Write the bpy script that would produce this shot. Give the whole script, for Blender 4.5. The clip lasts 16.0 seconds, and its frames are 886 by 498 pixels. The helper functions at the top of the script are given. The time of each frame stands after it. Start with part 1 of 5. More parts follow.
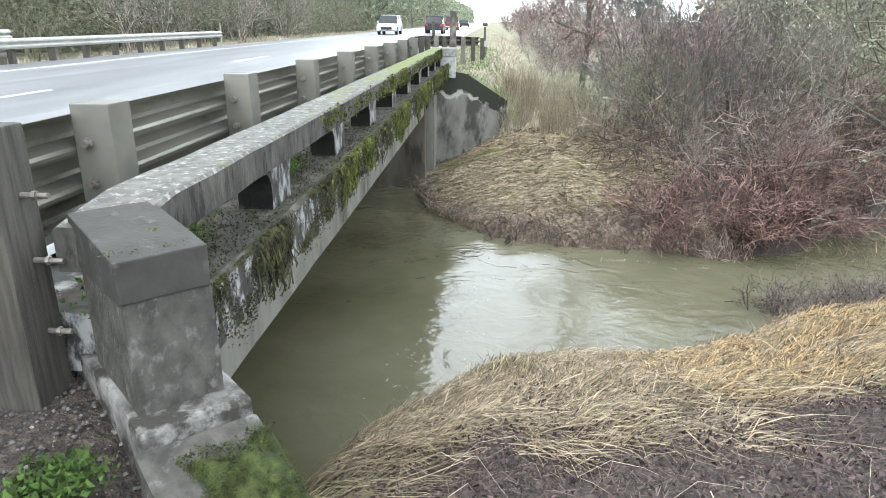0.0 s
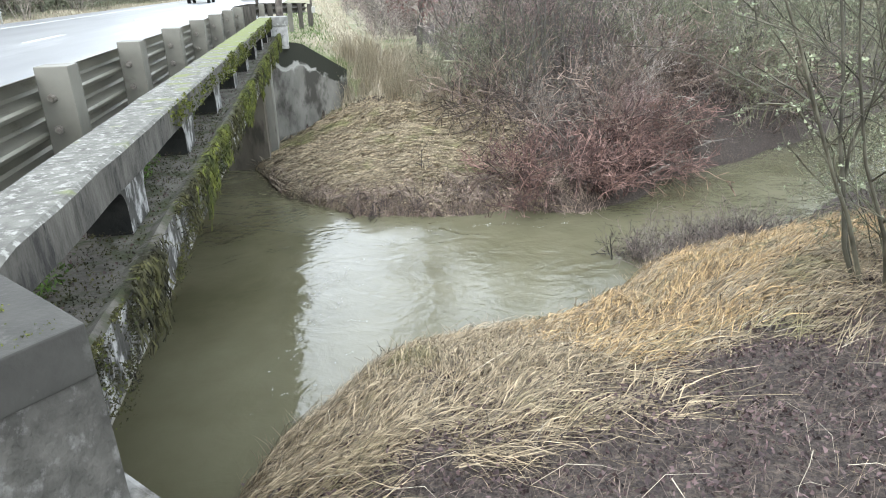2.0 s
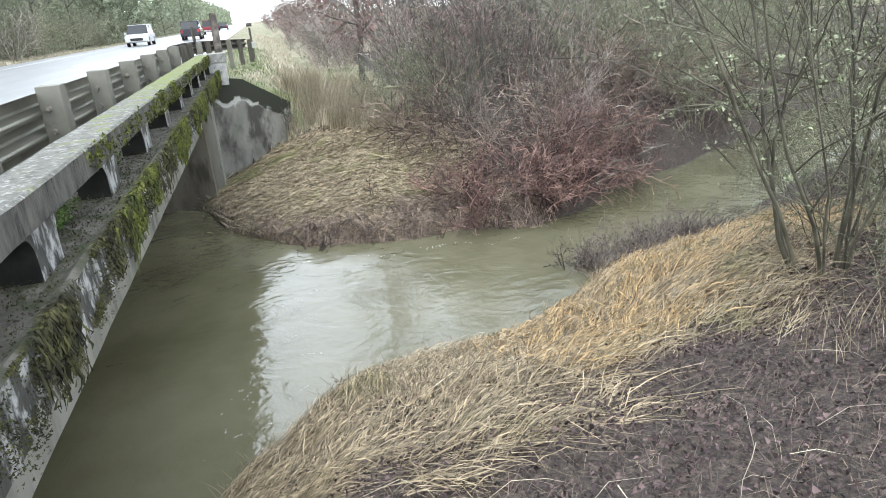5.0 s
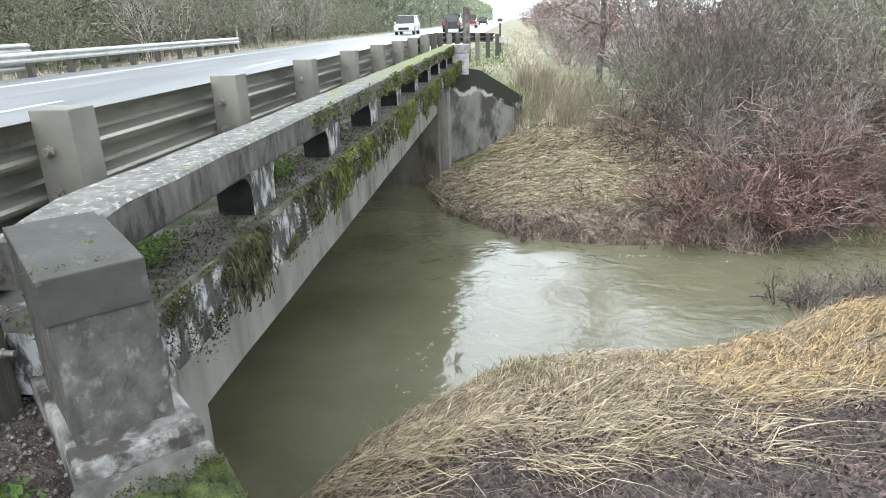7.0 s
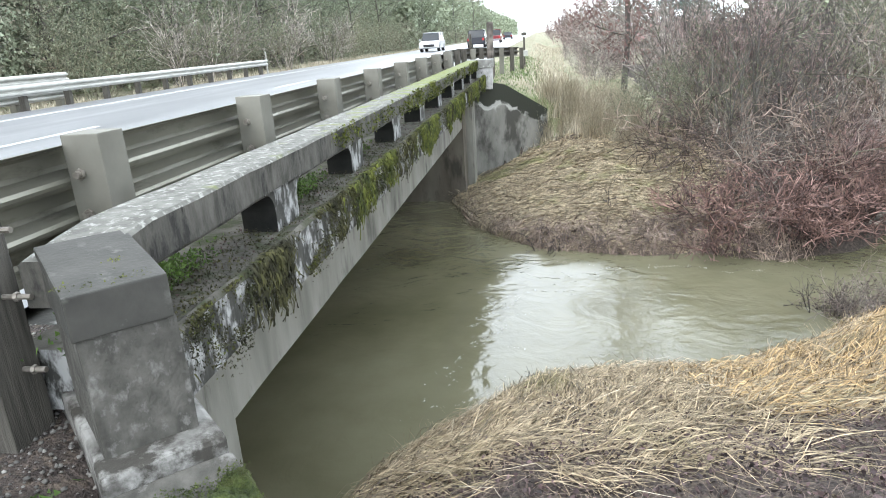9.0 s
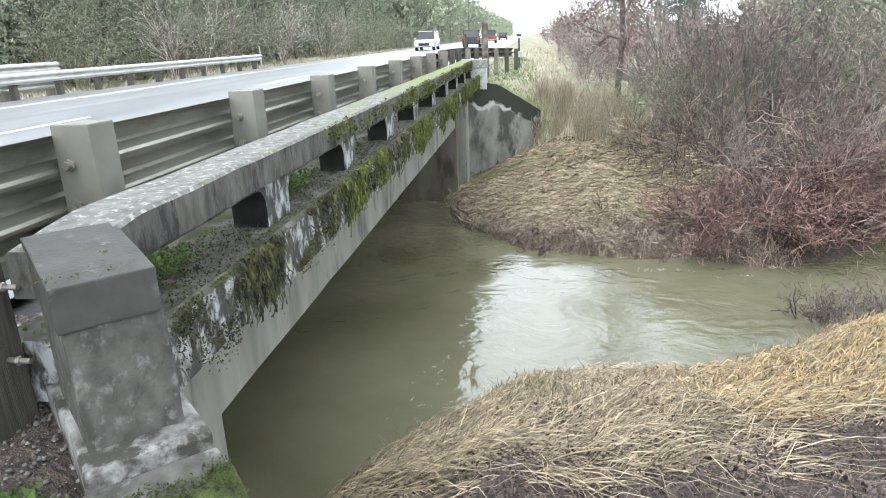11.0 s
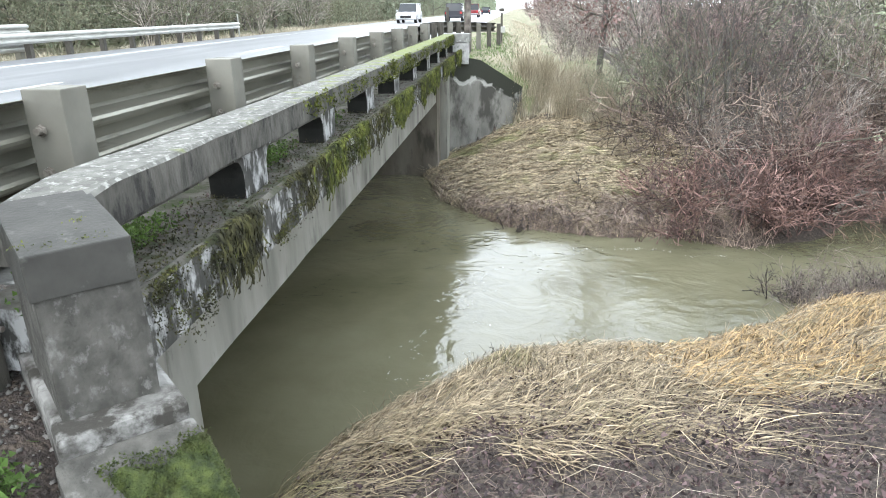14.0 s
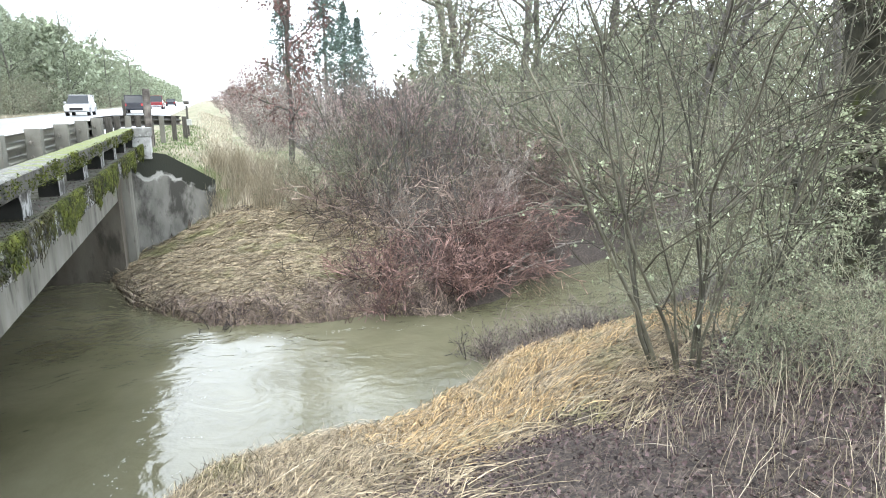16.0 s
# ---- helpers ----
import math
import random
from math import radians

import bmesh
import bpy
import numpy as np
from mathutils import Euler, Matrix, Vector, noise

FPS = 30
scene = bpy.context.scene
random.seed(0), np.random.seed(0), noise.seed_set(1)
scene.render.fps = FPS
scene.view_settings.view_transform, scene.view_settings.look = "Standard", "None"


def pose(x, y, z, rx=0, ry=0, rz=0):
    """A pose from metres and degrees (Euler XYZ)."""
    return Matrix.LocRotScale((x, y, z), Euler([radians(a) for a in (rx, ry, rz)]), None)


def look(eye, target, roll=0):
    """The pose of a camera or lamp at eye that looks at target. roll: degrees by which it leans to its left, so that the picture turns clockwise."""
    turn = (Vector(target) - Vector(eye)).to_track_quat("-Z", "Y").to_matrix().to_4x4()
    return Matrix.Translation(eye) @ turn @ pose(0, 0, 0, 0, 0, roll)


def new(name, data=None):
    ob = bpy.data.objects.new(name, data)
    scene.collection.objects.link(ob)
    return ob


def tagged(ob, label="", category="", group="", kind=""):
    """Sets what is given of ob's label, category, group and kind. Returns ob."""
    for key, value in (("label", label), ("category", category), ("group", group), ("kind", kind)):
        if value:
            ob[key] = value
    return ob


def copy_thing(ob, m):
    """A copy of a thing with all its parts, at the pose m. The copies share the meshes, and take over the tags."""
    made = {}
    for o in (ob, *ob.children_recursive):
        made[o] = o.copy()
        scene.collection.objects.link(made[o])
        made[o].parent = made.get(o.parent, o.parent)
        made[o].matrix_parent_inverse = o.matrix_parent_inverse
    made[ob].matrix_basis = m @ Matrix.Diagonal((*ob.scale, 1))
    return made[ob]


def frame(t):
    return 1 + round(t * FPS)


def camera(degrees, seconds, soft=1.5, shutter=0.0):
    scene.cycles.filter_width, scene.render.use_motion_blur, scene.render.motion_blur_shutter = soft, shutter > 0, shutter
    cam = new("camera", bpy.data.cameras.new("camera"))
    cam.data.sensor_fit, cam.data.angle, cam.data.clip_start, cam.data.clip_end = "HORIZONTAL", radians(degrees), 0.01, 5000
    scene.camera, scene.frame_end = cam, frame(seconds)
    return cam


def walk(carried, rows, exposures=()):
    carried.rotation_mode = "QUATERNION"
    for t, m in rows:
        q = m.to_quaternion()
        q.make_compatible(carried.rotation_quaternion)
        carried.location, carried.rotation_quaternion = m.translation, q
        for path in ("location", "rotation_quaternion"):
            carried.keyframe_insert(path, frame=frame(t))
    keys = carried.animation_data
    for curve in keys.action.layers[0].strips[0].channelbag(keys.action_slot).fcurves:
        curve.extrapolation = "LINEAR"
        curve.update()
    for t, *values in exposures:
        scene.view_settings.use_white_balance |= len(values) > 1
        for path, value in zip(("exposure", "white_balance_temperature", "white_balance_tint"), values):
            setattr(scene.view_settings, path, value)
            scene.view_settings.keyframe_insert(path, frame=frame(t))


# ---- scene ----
cam = camera(67.9, 16.0, soft=1.0)
PATH = [
    (0, (0.186, 0.309, 1.244), (0.056, 2.194, 0.589), 0.5),
    (0.5, (0.112, 0.4, 1.21), (0.003, 2.274, 0.519), -1.5),
    (1, (0.029, 0.586, 1.182), (0.02, 2.45, 0.457), -2.6),
    (1.5, (-0.076, 0.757, 1.213), (0.106, 2.61, 0.483), -1.7),
    (2, (-0.132, 0.766, 1.287), (0.196, 2.589, 0.533), -1.4),
    (2.5, (-0.157, 0.706, 1.374), (0.37, 2.476, 0.608), -1.0),
    (3, (0.245, 0.738, 1.379), (0.847, 2.496, 0.64), -3.0),
    (5.3, (0.034, 0.774, 1.206), (0.395, 2.617, 0.517), -5.5),
    (5.5, (0.046, 0.751, 1.193), (0.316, 2.609, 0.503), -5.5),
    (6, (0.146, 0.611, 1.213), (0.196, 2.487, 0.522), -3.4),
    (6.5, (0.26, 0.596, 1.173), (0.242, 2.478, 0.498), -0.9),
    (7, (0.367, 0.548, 1.186), (0.16, 2.426, 0.529), -1.8),
    (7.5, (0.407, 0.538, 1.189), (0.116, 2.411, 0.553), -3.8),
    (8, (0.418, 0.531, 1.186), (0.122, 2.412, 0.572), -3.8),
    (10.5, (0.415, 0.535, 1.175), (0.132, 2.419, 0.564), -3.3),
    (11, (0.419, 0.531, 1.179), (0.151, 2.415, 0.565), -2.3),
    (11.5, (0.416, 0.527, 1.184), (0.159, 2.413, 0.571), -1.8),
    (12, (0.419, 0.528, 1.183), (0.177, 2.418, 0.576), -1.5),
    (12.5, (0.417, 0.53, 1.181), (0.183, 2.423, 0.58), -1.3),
    (13, (0.42, 0.526, 1.164), (0.196, 2.409, 0.53), -1.5),
    (13.5, (0.414, 0.525, 1.168), (0.201, 2.394, 0.49), -1.2),
    (14, (0.418, 0.524, 1.176), (0.216, 2.392, 0.491), -0.7),
    (14.5, (0.434, 0.523, 1.185), (0.265, 2.401, 0.52), -0.5),
    (15, (0.462, 0.532, 1.197), (0.499, 2.436, 0.585), 0.4),
    (15.5, (0.502, 0.532, 1.211), (0.866, 2.43, 0.697), 0.3),
    (16, (0.537, 0.534, 1.227), (1.185, 2.373, 0.78), -0.4),
]
walk(cam, [(t, look(eye, target, roll)) for t, eye, target, roll in PATH], exposures=[(0, 0.11), (1.5, 0.12), (3, 0.03), (5.5, 0.0), (6.5, 0.04), (8, 0.18), (12.5, 0.22), (16, 0.30)])

# ---- world, sun ----
world = bpy.data.worlds.new("overcast_sky")
scene.world = world
world.use_nodes = True
wn = world.node_tree.nodes
wl = world.node_tree.links
sky = wn.new("ShaderNodeTexSky")
sky.sky_type, sky.sun_disc = "NISHITA", False
sky.sun_elevation, sky.sun_rotation = radians(48), radians(200)
soften = wn.new("ShaderNodeMix")
soften.data_type = "RGBA"
soften.inputs[0].default_value = 0.86
soften.inputs[7].default_value = (9.1, 9.9, 10.7, 1)
wl.new(sky.outputs[0], soften.inputs[6])
wl.new(soften.outputs[2], wn["Background"].inputs[0])
wn["Background"].inputs[1].default_value = 0.37
sun = new("sun", bpy.data.lights.new("sun", "SUN"))
sun.data.energy, sun.data.angle, sun.data.color = 1.1, radians(25), (1, 0.97, 0.92)
sun.matrix_world = look((0, 0, 30), (0 + 30 * math.sin(radians(20)) * 0.9, 30 * math.cos(radians(20)) * 0.9, 0))


# ---- materials ----
TONE = 0.76


def mat(name, c1, c2, scale=6.0, rough=0.85, bump=0.3, bscale=60.0, metal=0.0, c3=None, s3=1.2, t3=0.55, vary=0.0, spec=0.5, dist=0.01, stretch=(1, 1, 1)):
    m = bpy.data.materials.new(name)
    m.use_nodes = True
    n, l = m.node_tree.nodes, m.node_tree.links
    b = n["Principled BSDF"]
    b.inputs["Roughness"].default_value, b.inputs["Metallic"].default_value = rough, metal
    b.inputs["Specular IOR Level"].default_value = spec
    c1, c2, c3 = [tuple(TONE * v for v in c) if c else c for c in (c1, c2, c3)]
    tc = n.new("ShaderNodeTexCoord")
    mp = n.new("ShaderNodeMapping")
    mp.inputs["Scale"].default_value = stretch
    l.new(tc.outputs["Object"], mp.inputs[0])
    t = n.new("ShaderNodeTexNoise")
    t.inputs["Scale"].default_value, t.inputs["Detail"].default_value = scale, 6
    l.new(mp.outputs[0], t.inputs["Vector"])
    r = n.new("ShaderNodeValToRGB")
    r.color_ramp.elements[0].position, r.color_ramp.elements[1].position = 0.32, 0.68
    r.color_ramp.elements[0].color, r.color_ramp.elements[1].color = (*c1, 1), (*c2, 1)
    l.new(t.outputs[0], r.inputs[0])
    col = r.outputs[0]
    if c3:
        t2 = n.new("ShaderNodeTexNoise")
        t2.inputs["Scale"].default_value, t2.inputs["Detail"].default_value, t2.inputs["Roughness"].default_value = s3, 8, 0.65
        l.new(mp.outputs[0], t2.inputs["Vector"])
        r2 = n.new("ShaderNodeValToRGB")
        r2.color_ramp.elements[0].position, r2.color_ramp.elements[1].position = t3 - 0.05, t3 + 0.06
        l.new(t2.outputs[0], r2.inputs[0])
        mx = n.new("ShaderNodeMix")
        mx.data_type = "RGBA"
        mx.inputs[7].default_value = (*c3, 1)
        l.new(r2.outputs[0], mx.inputs[0])
        l.new(col, mx.inputs[6])
        col = mx.outputs[2]
    if vary:
        g = n.new("ShaderNodeNewGeometry")
        o = n.new("ShaderNodeObjectInfo")
        ad = n.new("ShaderNodeMath")
        ad.operation = "ADD"
        l.new(g.outputs["Random Per Island"], ad.inputs[0])
        l.new(o.outputs["Random"], ad.inputs[1])
        fr = n.new("ShaderNodeMath")
        fr.operation = "FRACT"
        l.new(ad.outputs[0], fr.inputs[0])
        mr = n.new("ShaderNodeMapRange")
        mr.inputs[3].default_value, mr.inputs[4].default_value = 1 - vary, 1 + vary
        l.new(fr.outputs[0], mr.inputs[0])
        hs = n.new("ShaderNodeHueSaturation")
        l.new(mr.outputs[0], hs.inputs["Value"])
        l.new(col, hs.inputs["Color"])
        col = hs.outputs[0]
    l.new(col, b.inputs["Base Color"])
    if bump:
        t4 = n.new("ShaderNodeTexNoise")
        t4.inputs["Scale"].default_value, t4.inputs["Detail"].default_value = bscale, 5
        l.new(mp.outputs[0], t4.inputs["Vector"])
        bp = n.new("ShaderNodeBump")
        bp.inputs["Strength"].default_value, bp.inputs["Distance"].default_value = bump, dist
        l.new(t4.outputs[0], bp.inputs["Height"])
        l.new(bp.outputs[0], b.inputs["Normal"])
    return m


M_CONC = mat("weathered_concrete", (0.05, 0.048, 0.041), (0.125, 0.12, 0.105), 16, 0.9, 0.9, 70, c3=(0.21, 0.205, 0.19), s3=15, t3=0.605, stretch=(1, 1, 0.7))
M_CAPTOP = mat("lichened_concrete", (0.20, 0.20, 0.185), (0.33, 0.33, 0.31), 9, 0.9, 0.6, 60, c3=(0.52, 0.53, 0.50), s3=11, t3=0.6)
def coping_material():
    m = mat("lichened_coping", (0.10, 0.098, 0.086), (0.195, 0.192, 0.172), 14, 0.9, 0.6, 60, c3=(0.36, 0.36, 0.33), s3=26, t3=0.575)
    n, l = m.node_tree.nodes, m.node_tree.links
    b = n["Principled BSDF"]
    old = b.inputs["Base Color"].links[0].from_socket
    g = n.new("ShaderNodeNewGeometry")
    sp = n.new("ShaderNodeSeparateXYZ")
    l.new(g.outputs["Position"], sp.inputs[0])
    mr = n.new("ShaderNodeMapRange")
    mr.inputs[1].default_value, mr.inputs[2].default_value, mr.inputs[3].default_value, mr.inputs[4].default_value = 3.5, 12.0, -0.14, 0.18
    l.new(sp.outputs[1], mr.inputs[0])
    t = n.new("ShaderNodeTexNoise")
    t.inputs["Scale"].default_value, t.inputs["Detail"].default_value = 5, 7
    l.new(g.outputs["Position"], t.inputs["Vector"])
    ad = n.new("ShaderNodeMath")
    l.new(mr.outputs[0], ad.inputs[0])
    l.new(t.outputs[0], ad.inputs[1])
    r = n.new("ShaderNodeValToRGB")
    r.color_ramp.elements[0].position, r.color_ramp.elements[1].position = 0.5, 0.62
    l.new(ad.outputs[0], r.inputs[0])
    mx = n.new("ShaderNodeMix")
    mx.data_type = "RGBA"
    mx.inputs[7].default_value = (0.13, 0.15, 0.045, 1)
    l.new(r.outputs[0], mx.inputs[0])
    l.new(old, mx.inputs[6])
    l.new(mx.outputs[2], b.inputs["Base Color"])
    return m


M_COPING = coping_material()
M_DARKC = mat("dark_blotched_concrete", (0.02, 0.021, 0.018), (0.06, 0.06, 0.052), 5, 0.9, 0.4, 40, c3=(0.30, 0.30, 0.285), s3=3.2, t3=0.57, stretch=(1, 1, 0.4))
M_FASCIA = mat("black_and_white_stained_concrete", (0.03, 0.03, 0.026), (0.09, 0.088, 0.078), 9, 0.9, 0.6, 40, c3=(0.46, 0.46, 0.45), s3=12, t3=0.53, stretch=(1, 1, 0.5))
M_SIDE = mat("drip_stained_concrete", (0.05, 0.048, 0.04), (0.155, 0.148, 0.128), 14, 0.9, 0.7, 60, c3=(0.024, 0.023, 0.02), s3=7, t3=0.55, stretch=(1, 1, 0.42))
M_SILL = mat("dirty_concrete_ledge", (0.055, 0.05, 0.042), (0.14, 0.132, 0.112), 9, 0.95, 0.7, 40, c3=(0.038, 0.045, 0.016), s3=5, t3=0.52)
# Near black for baluster jambs: algae stain and opening shade in one colour.
M_JAMBBLACK = mat("black_stain_with_shade", (0.008, 0.008, 0.007), (0.022, 0.022, 0.018), 9, 0.95, 0.5, 40)
M_GIRD = mat("pale_streaked_concrete", (0.21, 0.205, 0.175), (0.36, 0.35, 0.31), 4, 0.85, 0.3, 50, c3=(0.11, 0.105, 0.09), s3=3.5, t3=0.6, stretch=(1, 1, 0.25))
# Silt brown darkened further: under-bridge shade is part of this colour.
M_RECESS = mat("silt_and_shade_concrete", (0.115, 0.10, 0.076), (0.20, 0.18, 0.145), 2.5, 0.85, 0.3, 40, c3=(0.07, 0.062, 0.048), s3=2, t3=0.57, stretch=(1, 1, 0.35))
M_STEEL = mat("weathered_galvanised_steel", (0.19, 0.183, 0.152), (0.27, 0.26, 0.22), 4, 0.55, 0.1, 30, metal=0.25, c3=(0.15, 0.14, 0.11), s3=2.5, t3=0.66)
M_BEAM = mat("dirty_corrugated_steel", (0.26, 0.25, 0.205), (0.40, 0.39, 0.33), 3, 0.42, 0.1, 30, metal=0.7, c3=(0.17, 0.155, 0.12), s3=4, t3=0.6, stretch=(1, 0.3, 1))
M_STEELW = mat("pale_galvanised_steel", (0.45, 0.45, 0.41), (0.6, 0.6, 0.56), 3, 0.5, 0.1, 30, metal=0.2)
M_BOLT = mat("bolt_steel", (0.2, 0.18, 0.15), (0.4, 0.37, 0.33), 30, 0.5, 0.2, 80, metal=0.6)
M_TIMBER = mat("weathered_timber", (0.055, 0.05, 0.042), (0.13, 0.12, 0.10), 6, 0.85, 0.5, 30, stretch=(8, 8, 0.6))
M_ASPH = mat("wet_worn_asphalt", (0.24, 0.245, 0.26), (0.34, 0.345, 0.36), 1.2, 0.30, 0.12, 120, c3=(0.42, 0.425, 0.44), s3=0.7, t3=0.58, stretch=(1, 0.12, 1))
M_LINE = mat("road_paint", (0.62, 0.62, 0.6), (0.8, 0.8, 0.78), 8, 0.6, 0.2, 80)
M_STRAW = mat("dry_straw", (0.14, 0.102, 0.058), (0.51, 0.41, 0.268), 14, 0.7, 0, c3=(0.22, 0.20, 0.09), s3=1.1, t3=0.6, vary=0.7)
M_STRAWB = mat("golden_dry_straw", (0.25, 0.155, 0.065), (0.60, 0.425, 0.215), 14, 0.7, 0, vary=0.75)
M_REED = mat("pale_dry_grass", (0.44, 0.38, 0.27), (0.68, 0.61, 0.48), 2.0, 0.75, 0, vary=0.4)
M_STALK = mat("weathered_grass_stalk", (0.20, 0.16, 0.10), (0.58, 0.50, 0.36), 4.0, 0.75, 0, vary=0.6)
M_LITTER = mat("dead_leaf_litter", (0.030, 0.018, 0.019), (0.165, 0.112, 0.108), 9.0, 0.8, 0, vary=0.75)
M_MOSS = mat("bright_moss", (0.032, 0.044, 0.008), (0.165, 0.185, 0.032), 7, 0.95, 0, vary=0.5)
M_MOSSD = mat("dark_moss", (0.022, 0.021, 0.01), (0.088, 0.085, 0.028), 7, 0.95, 0, vary=0.5)
M_GRASS = mat("green_grass", (0.05, 0.10, 0.015), (0.12, 0.21, 0.035), 5, 0.8, 0, vary=0.4)
M_TWIG = mat("grey_brown_twig", (0.12, 0.10, 0.087), (0.60, 0.535, 0.475), 5, 0.9, 0, vary=0.8)
M_TWIGR = mat("red_brown_twig", (0.065, 0.034, 0.03), (0.44, 0.28, 0.24), 5, 0.85, 0, vary=0.8)
M_STEMD = mat("dark_mossy_stem", (0.05, 0.046, 0.032), (0.18, 0.168, 0.12), 4, 0.95, 0, vary=0.4)
M_STEMB = mat("brown_dead_stem", (0.06, 0.044, 0.037), (0.25, 0.19, 0.155), 5, 0.85, 0, vary=0.85)
M_TWIGM = mat("maroon_twig", (0.095, 0.066, 0.061), (0.52, 0.39, 0.36), 5, 0.85, 0, vary=0.8)
M_TWIGG = mat("lichened_twig", (0.10, 0.096, 0.06), (0.38, 0.37, 0.255), 6, 0.95, 0, vary=0.5)
M_LICHEN = mat("grey_green_lichen", (0.17, 0.20, 0.12), (0.42, 0.46, 0.31), 3, 0.95, 0, vary=0.45)
M_SHAG = mat("shaggy_pale_lichen", (0.24, 0.27, 0.16), (0.47, 0.51, 0.34), 3, 0.95, 0, vary=0.45)
M_BARK = mat("dark_bark", (0.075, 0.068, 0.06), (0.19, 0.175, 0.155), 8, 0.95, 0.8, 25, c3=(0.10, 0.11, 0.05), s3=3, t3=0.58)
M_MOSSBARK = mat("mossy_bark", (0.03, 0.03, 0.02), (0.08, 0.075, 0.05), 8, 0.95, 0.8, 25, c3=(0.075, 0.085, 0.02), s3=2.2, t3=0.6)
M_RUST = mat("withered_red_leaf", (0.17, 0.10, 0.09), (0.30, 0.185, 0.165), 3, 0.85, 0, vary=0.4)
# Needles paled towards grey: distance haze is put into this colour.
M_FIR = mat("hazed_fir_needles", (0.10, 0.15, 0.13), (0.20, 0.27, 0.23), 2, 0.9, 0, vary=0.3)
M_DARKTWIG = mat("wet_dark_twig", (0.03, 0.025, 0.024), (0.10, 0.085, 0.08), 4, 0.8, 0, vary=0.4)
M_BRUSH = mat("mixed_brush", (0.17, 0.18, 0.12), (0.40, 0.40, 0.30), 0.5, 0.9, 0, c3=(0.26, 0.21, 0.16), s3=0.4, t3=0.56, vary=0.35)
M_UNDER = mat("lichened_undergrowth", (0.17, 0.19, 0.12), (0.38, 0.41, 0.29), 0.8, 0.9, 0, c3=(0.22, 0.16, 0.13), s3=0.5, t3=0.56, vary=0.35)
M_SNAG = mat("dark_tangled_stems", (0.10, 0.07, 0.06), (0.40, 0.31, 0.25), 3, 0.85, 0, vary=0.75)
M_TWIGP = mat("pale_dead_twig", (0.15, 0.13, 0.11), (0.46, 0.42, 0.36), 4, 0.9, 0, vary=0.7)
M_FOAM = mat("creek_foam", (0.5, 0.49, 0.45), (0.72, 0.71, 0.67), 20, 0.8, 0)
M_WEED = mat("brown_weed", (0.07, 0.053, 0.049), (0.28, 0.225, 0.205), 4, 0.8, 0, vary=0.7)
M_IVY = mat("evergreen_undergrowth", (0.17, 0.20, 0.13), (0.37, 0.42, 0.29), 0.5, 0.85, 0, vary=0.22)


M_SMOOTHC = mat("smooth_grey_concrete", (0.032, 0.031, 0.026), (0.062, 0.06, 0.052), 7, 0.75, 0.25, 60, c3=(0.12, 0.12, 0.105), s3=9, t3=0.63)
M_PALEC = mat("chipped_pale_concrete", (0.12, 0.115, 0.105), (0.40, 0.395, 0.375), 9, 0.9, 0.7, 40, c3=(0.05, 0.046, 0.038), s3=6, t3=0.5)
M_WHITEC = mat("whitewashed_concrete", (0.38, 0.38, 0.37), (0.62, 0.62, 0.60), 8, 0.9, 0.4, 50, c3=(0.2, 0.2, 0.19), s3=9, t3=0.6)
M_GRAVEL = mat("gravel_stone", (0.07, 0.065, 0.058), (0.27, 0.26, 0.24), 12, 0.85, 0.2, 60, vary=0.55)
M_BLACK = mat("tyre_rubber", (0.015, 0.015, 0.015), (0.03, 0.03, 0.03), 20, 0.7, 0)
M_CARW = mat("white_car_paint", (0.72, 0.73, 0.74), (0.8, 0.8, 0.8), 1, 0.25, 0)
M_CARD = mat("dark_blue_car_paint", (0.012, 0.014, 0.022), (0.02, 0.022, 0.035), 1, 0.2, 0)
M_CARR = mat("red_car_paint", (0.22, 0.015, 0.02), (0.26, 0.02, 0.025), 1, 0.25, 0)
M_CARG = mat("tinted_car_glass", (0.02, 0.025, 0.03), (0.03, 0.035, 0.04), 1, 0.08, 0)
M_LAMPR = mat("red_lamp_lens", (0.4, 0.02, 0.02), (0.5, 0.03, 0.03), 1, 0.2, 0)
M_LAMPW = mat("clear_lamp_lens", (0.7, 0.7, 0.7), (0.8, 0.8, 0.8), 1, 0.1, 0)
M_RIM = mat("alloy_rim", (0.35, 0.35, 0.36), (0.5, 0.5, 0.5), 3, 0.35, 0, metal=0.8)


def ground_material():
    m = mat("bank_soil", (0.036, 0.028, 0.025), (0.115, 0.09, 0.078), 30, 0.95, 1.0, 60, c3=(0.17, 0.135, 0.105), s3=22, t3=0.57, dist=0.03)
    return m


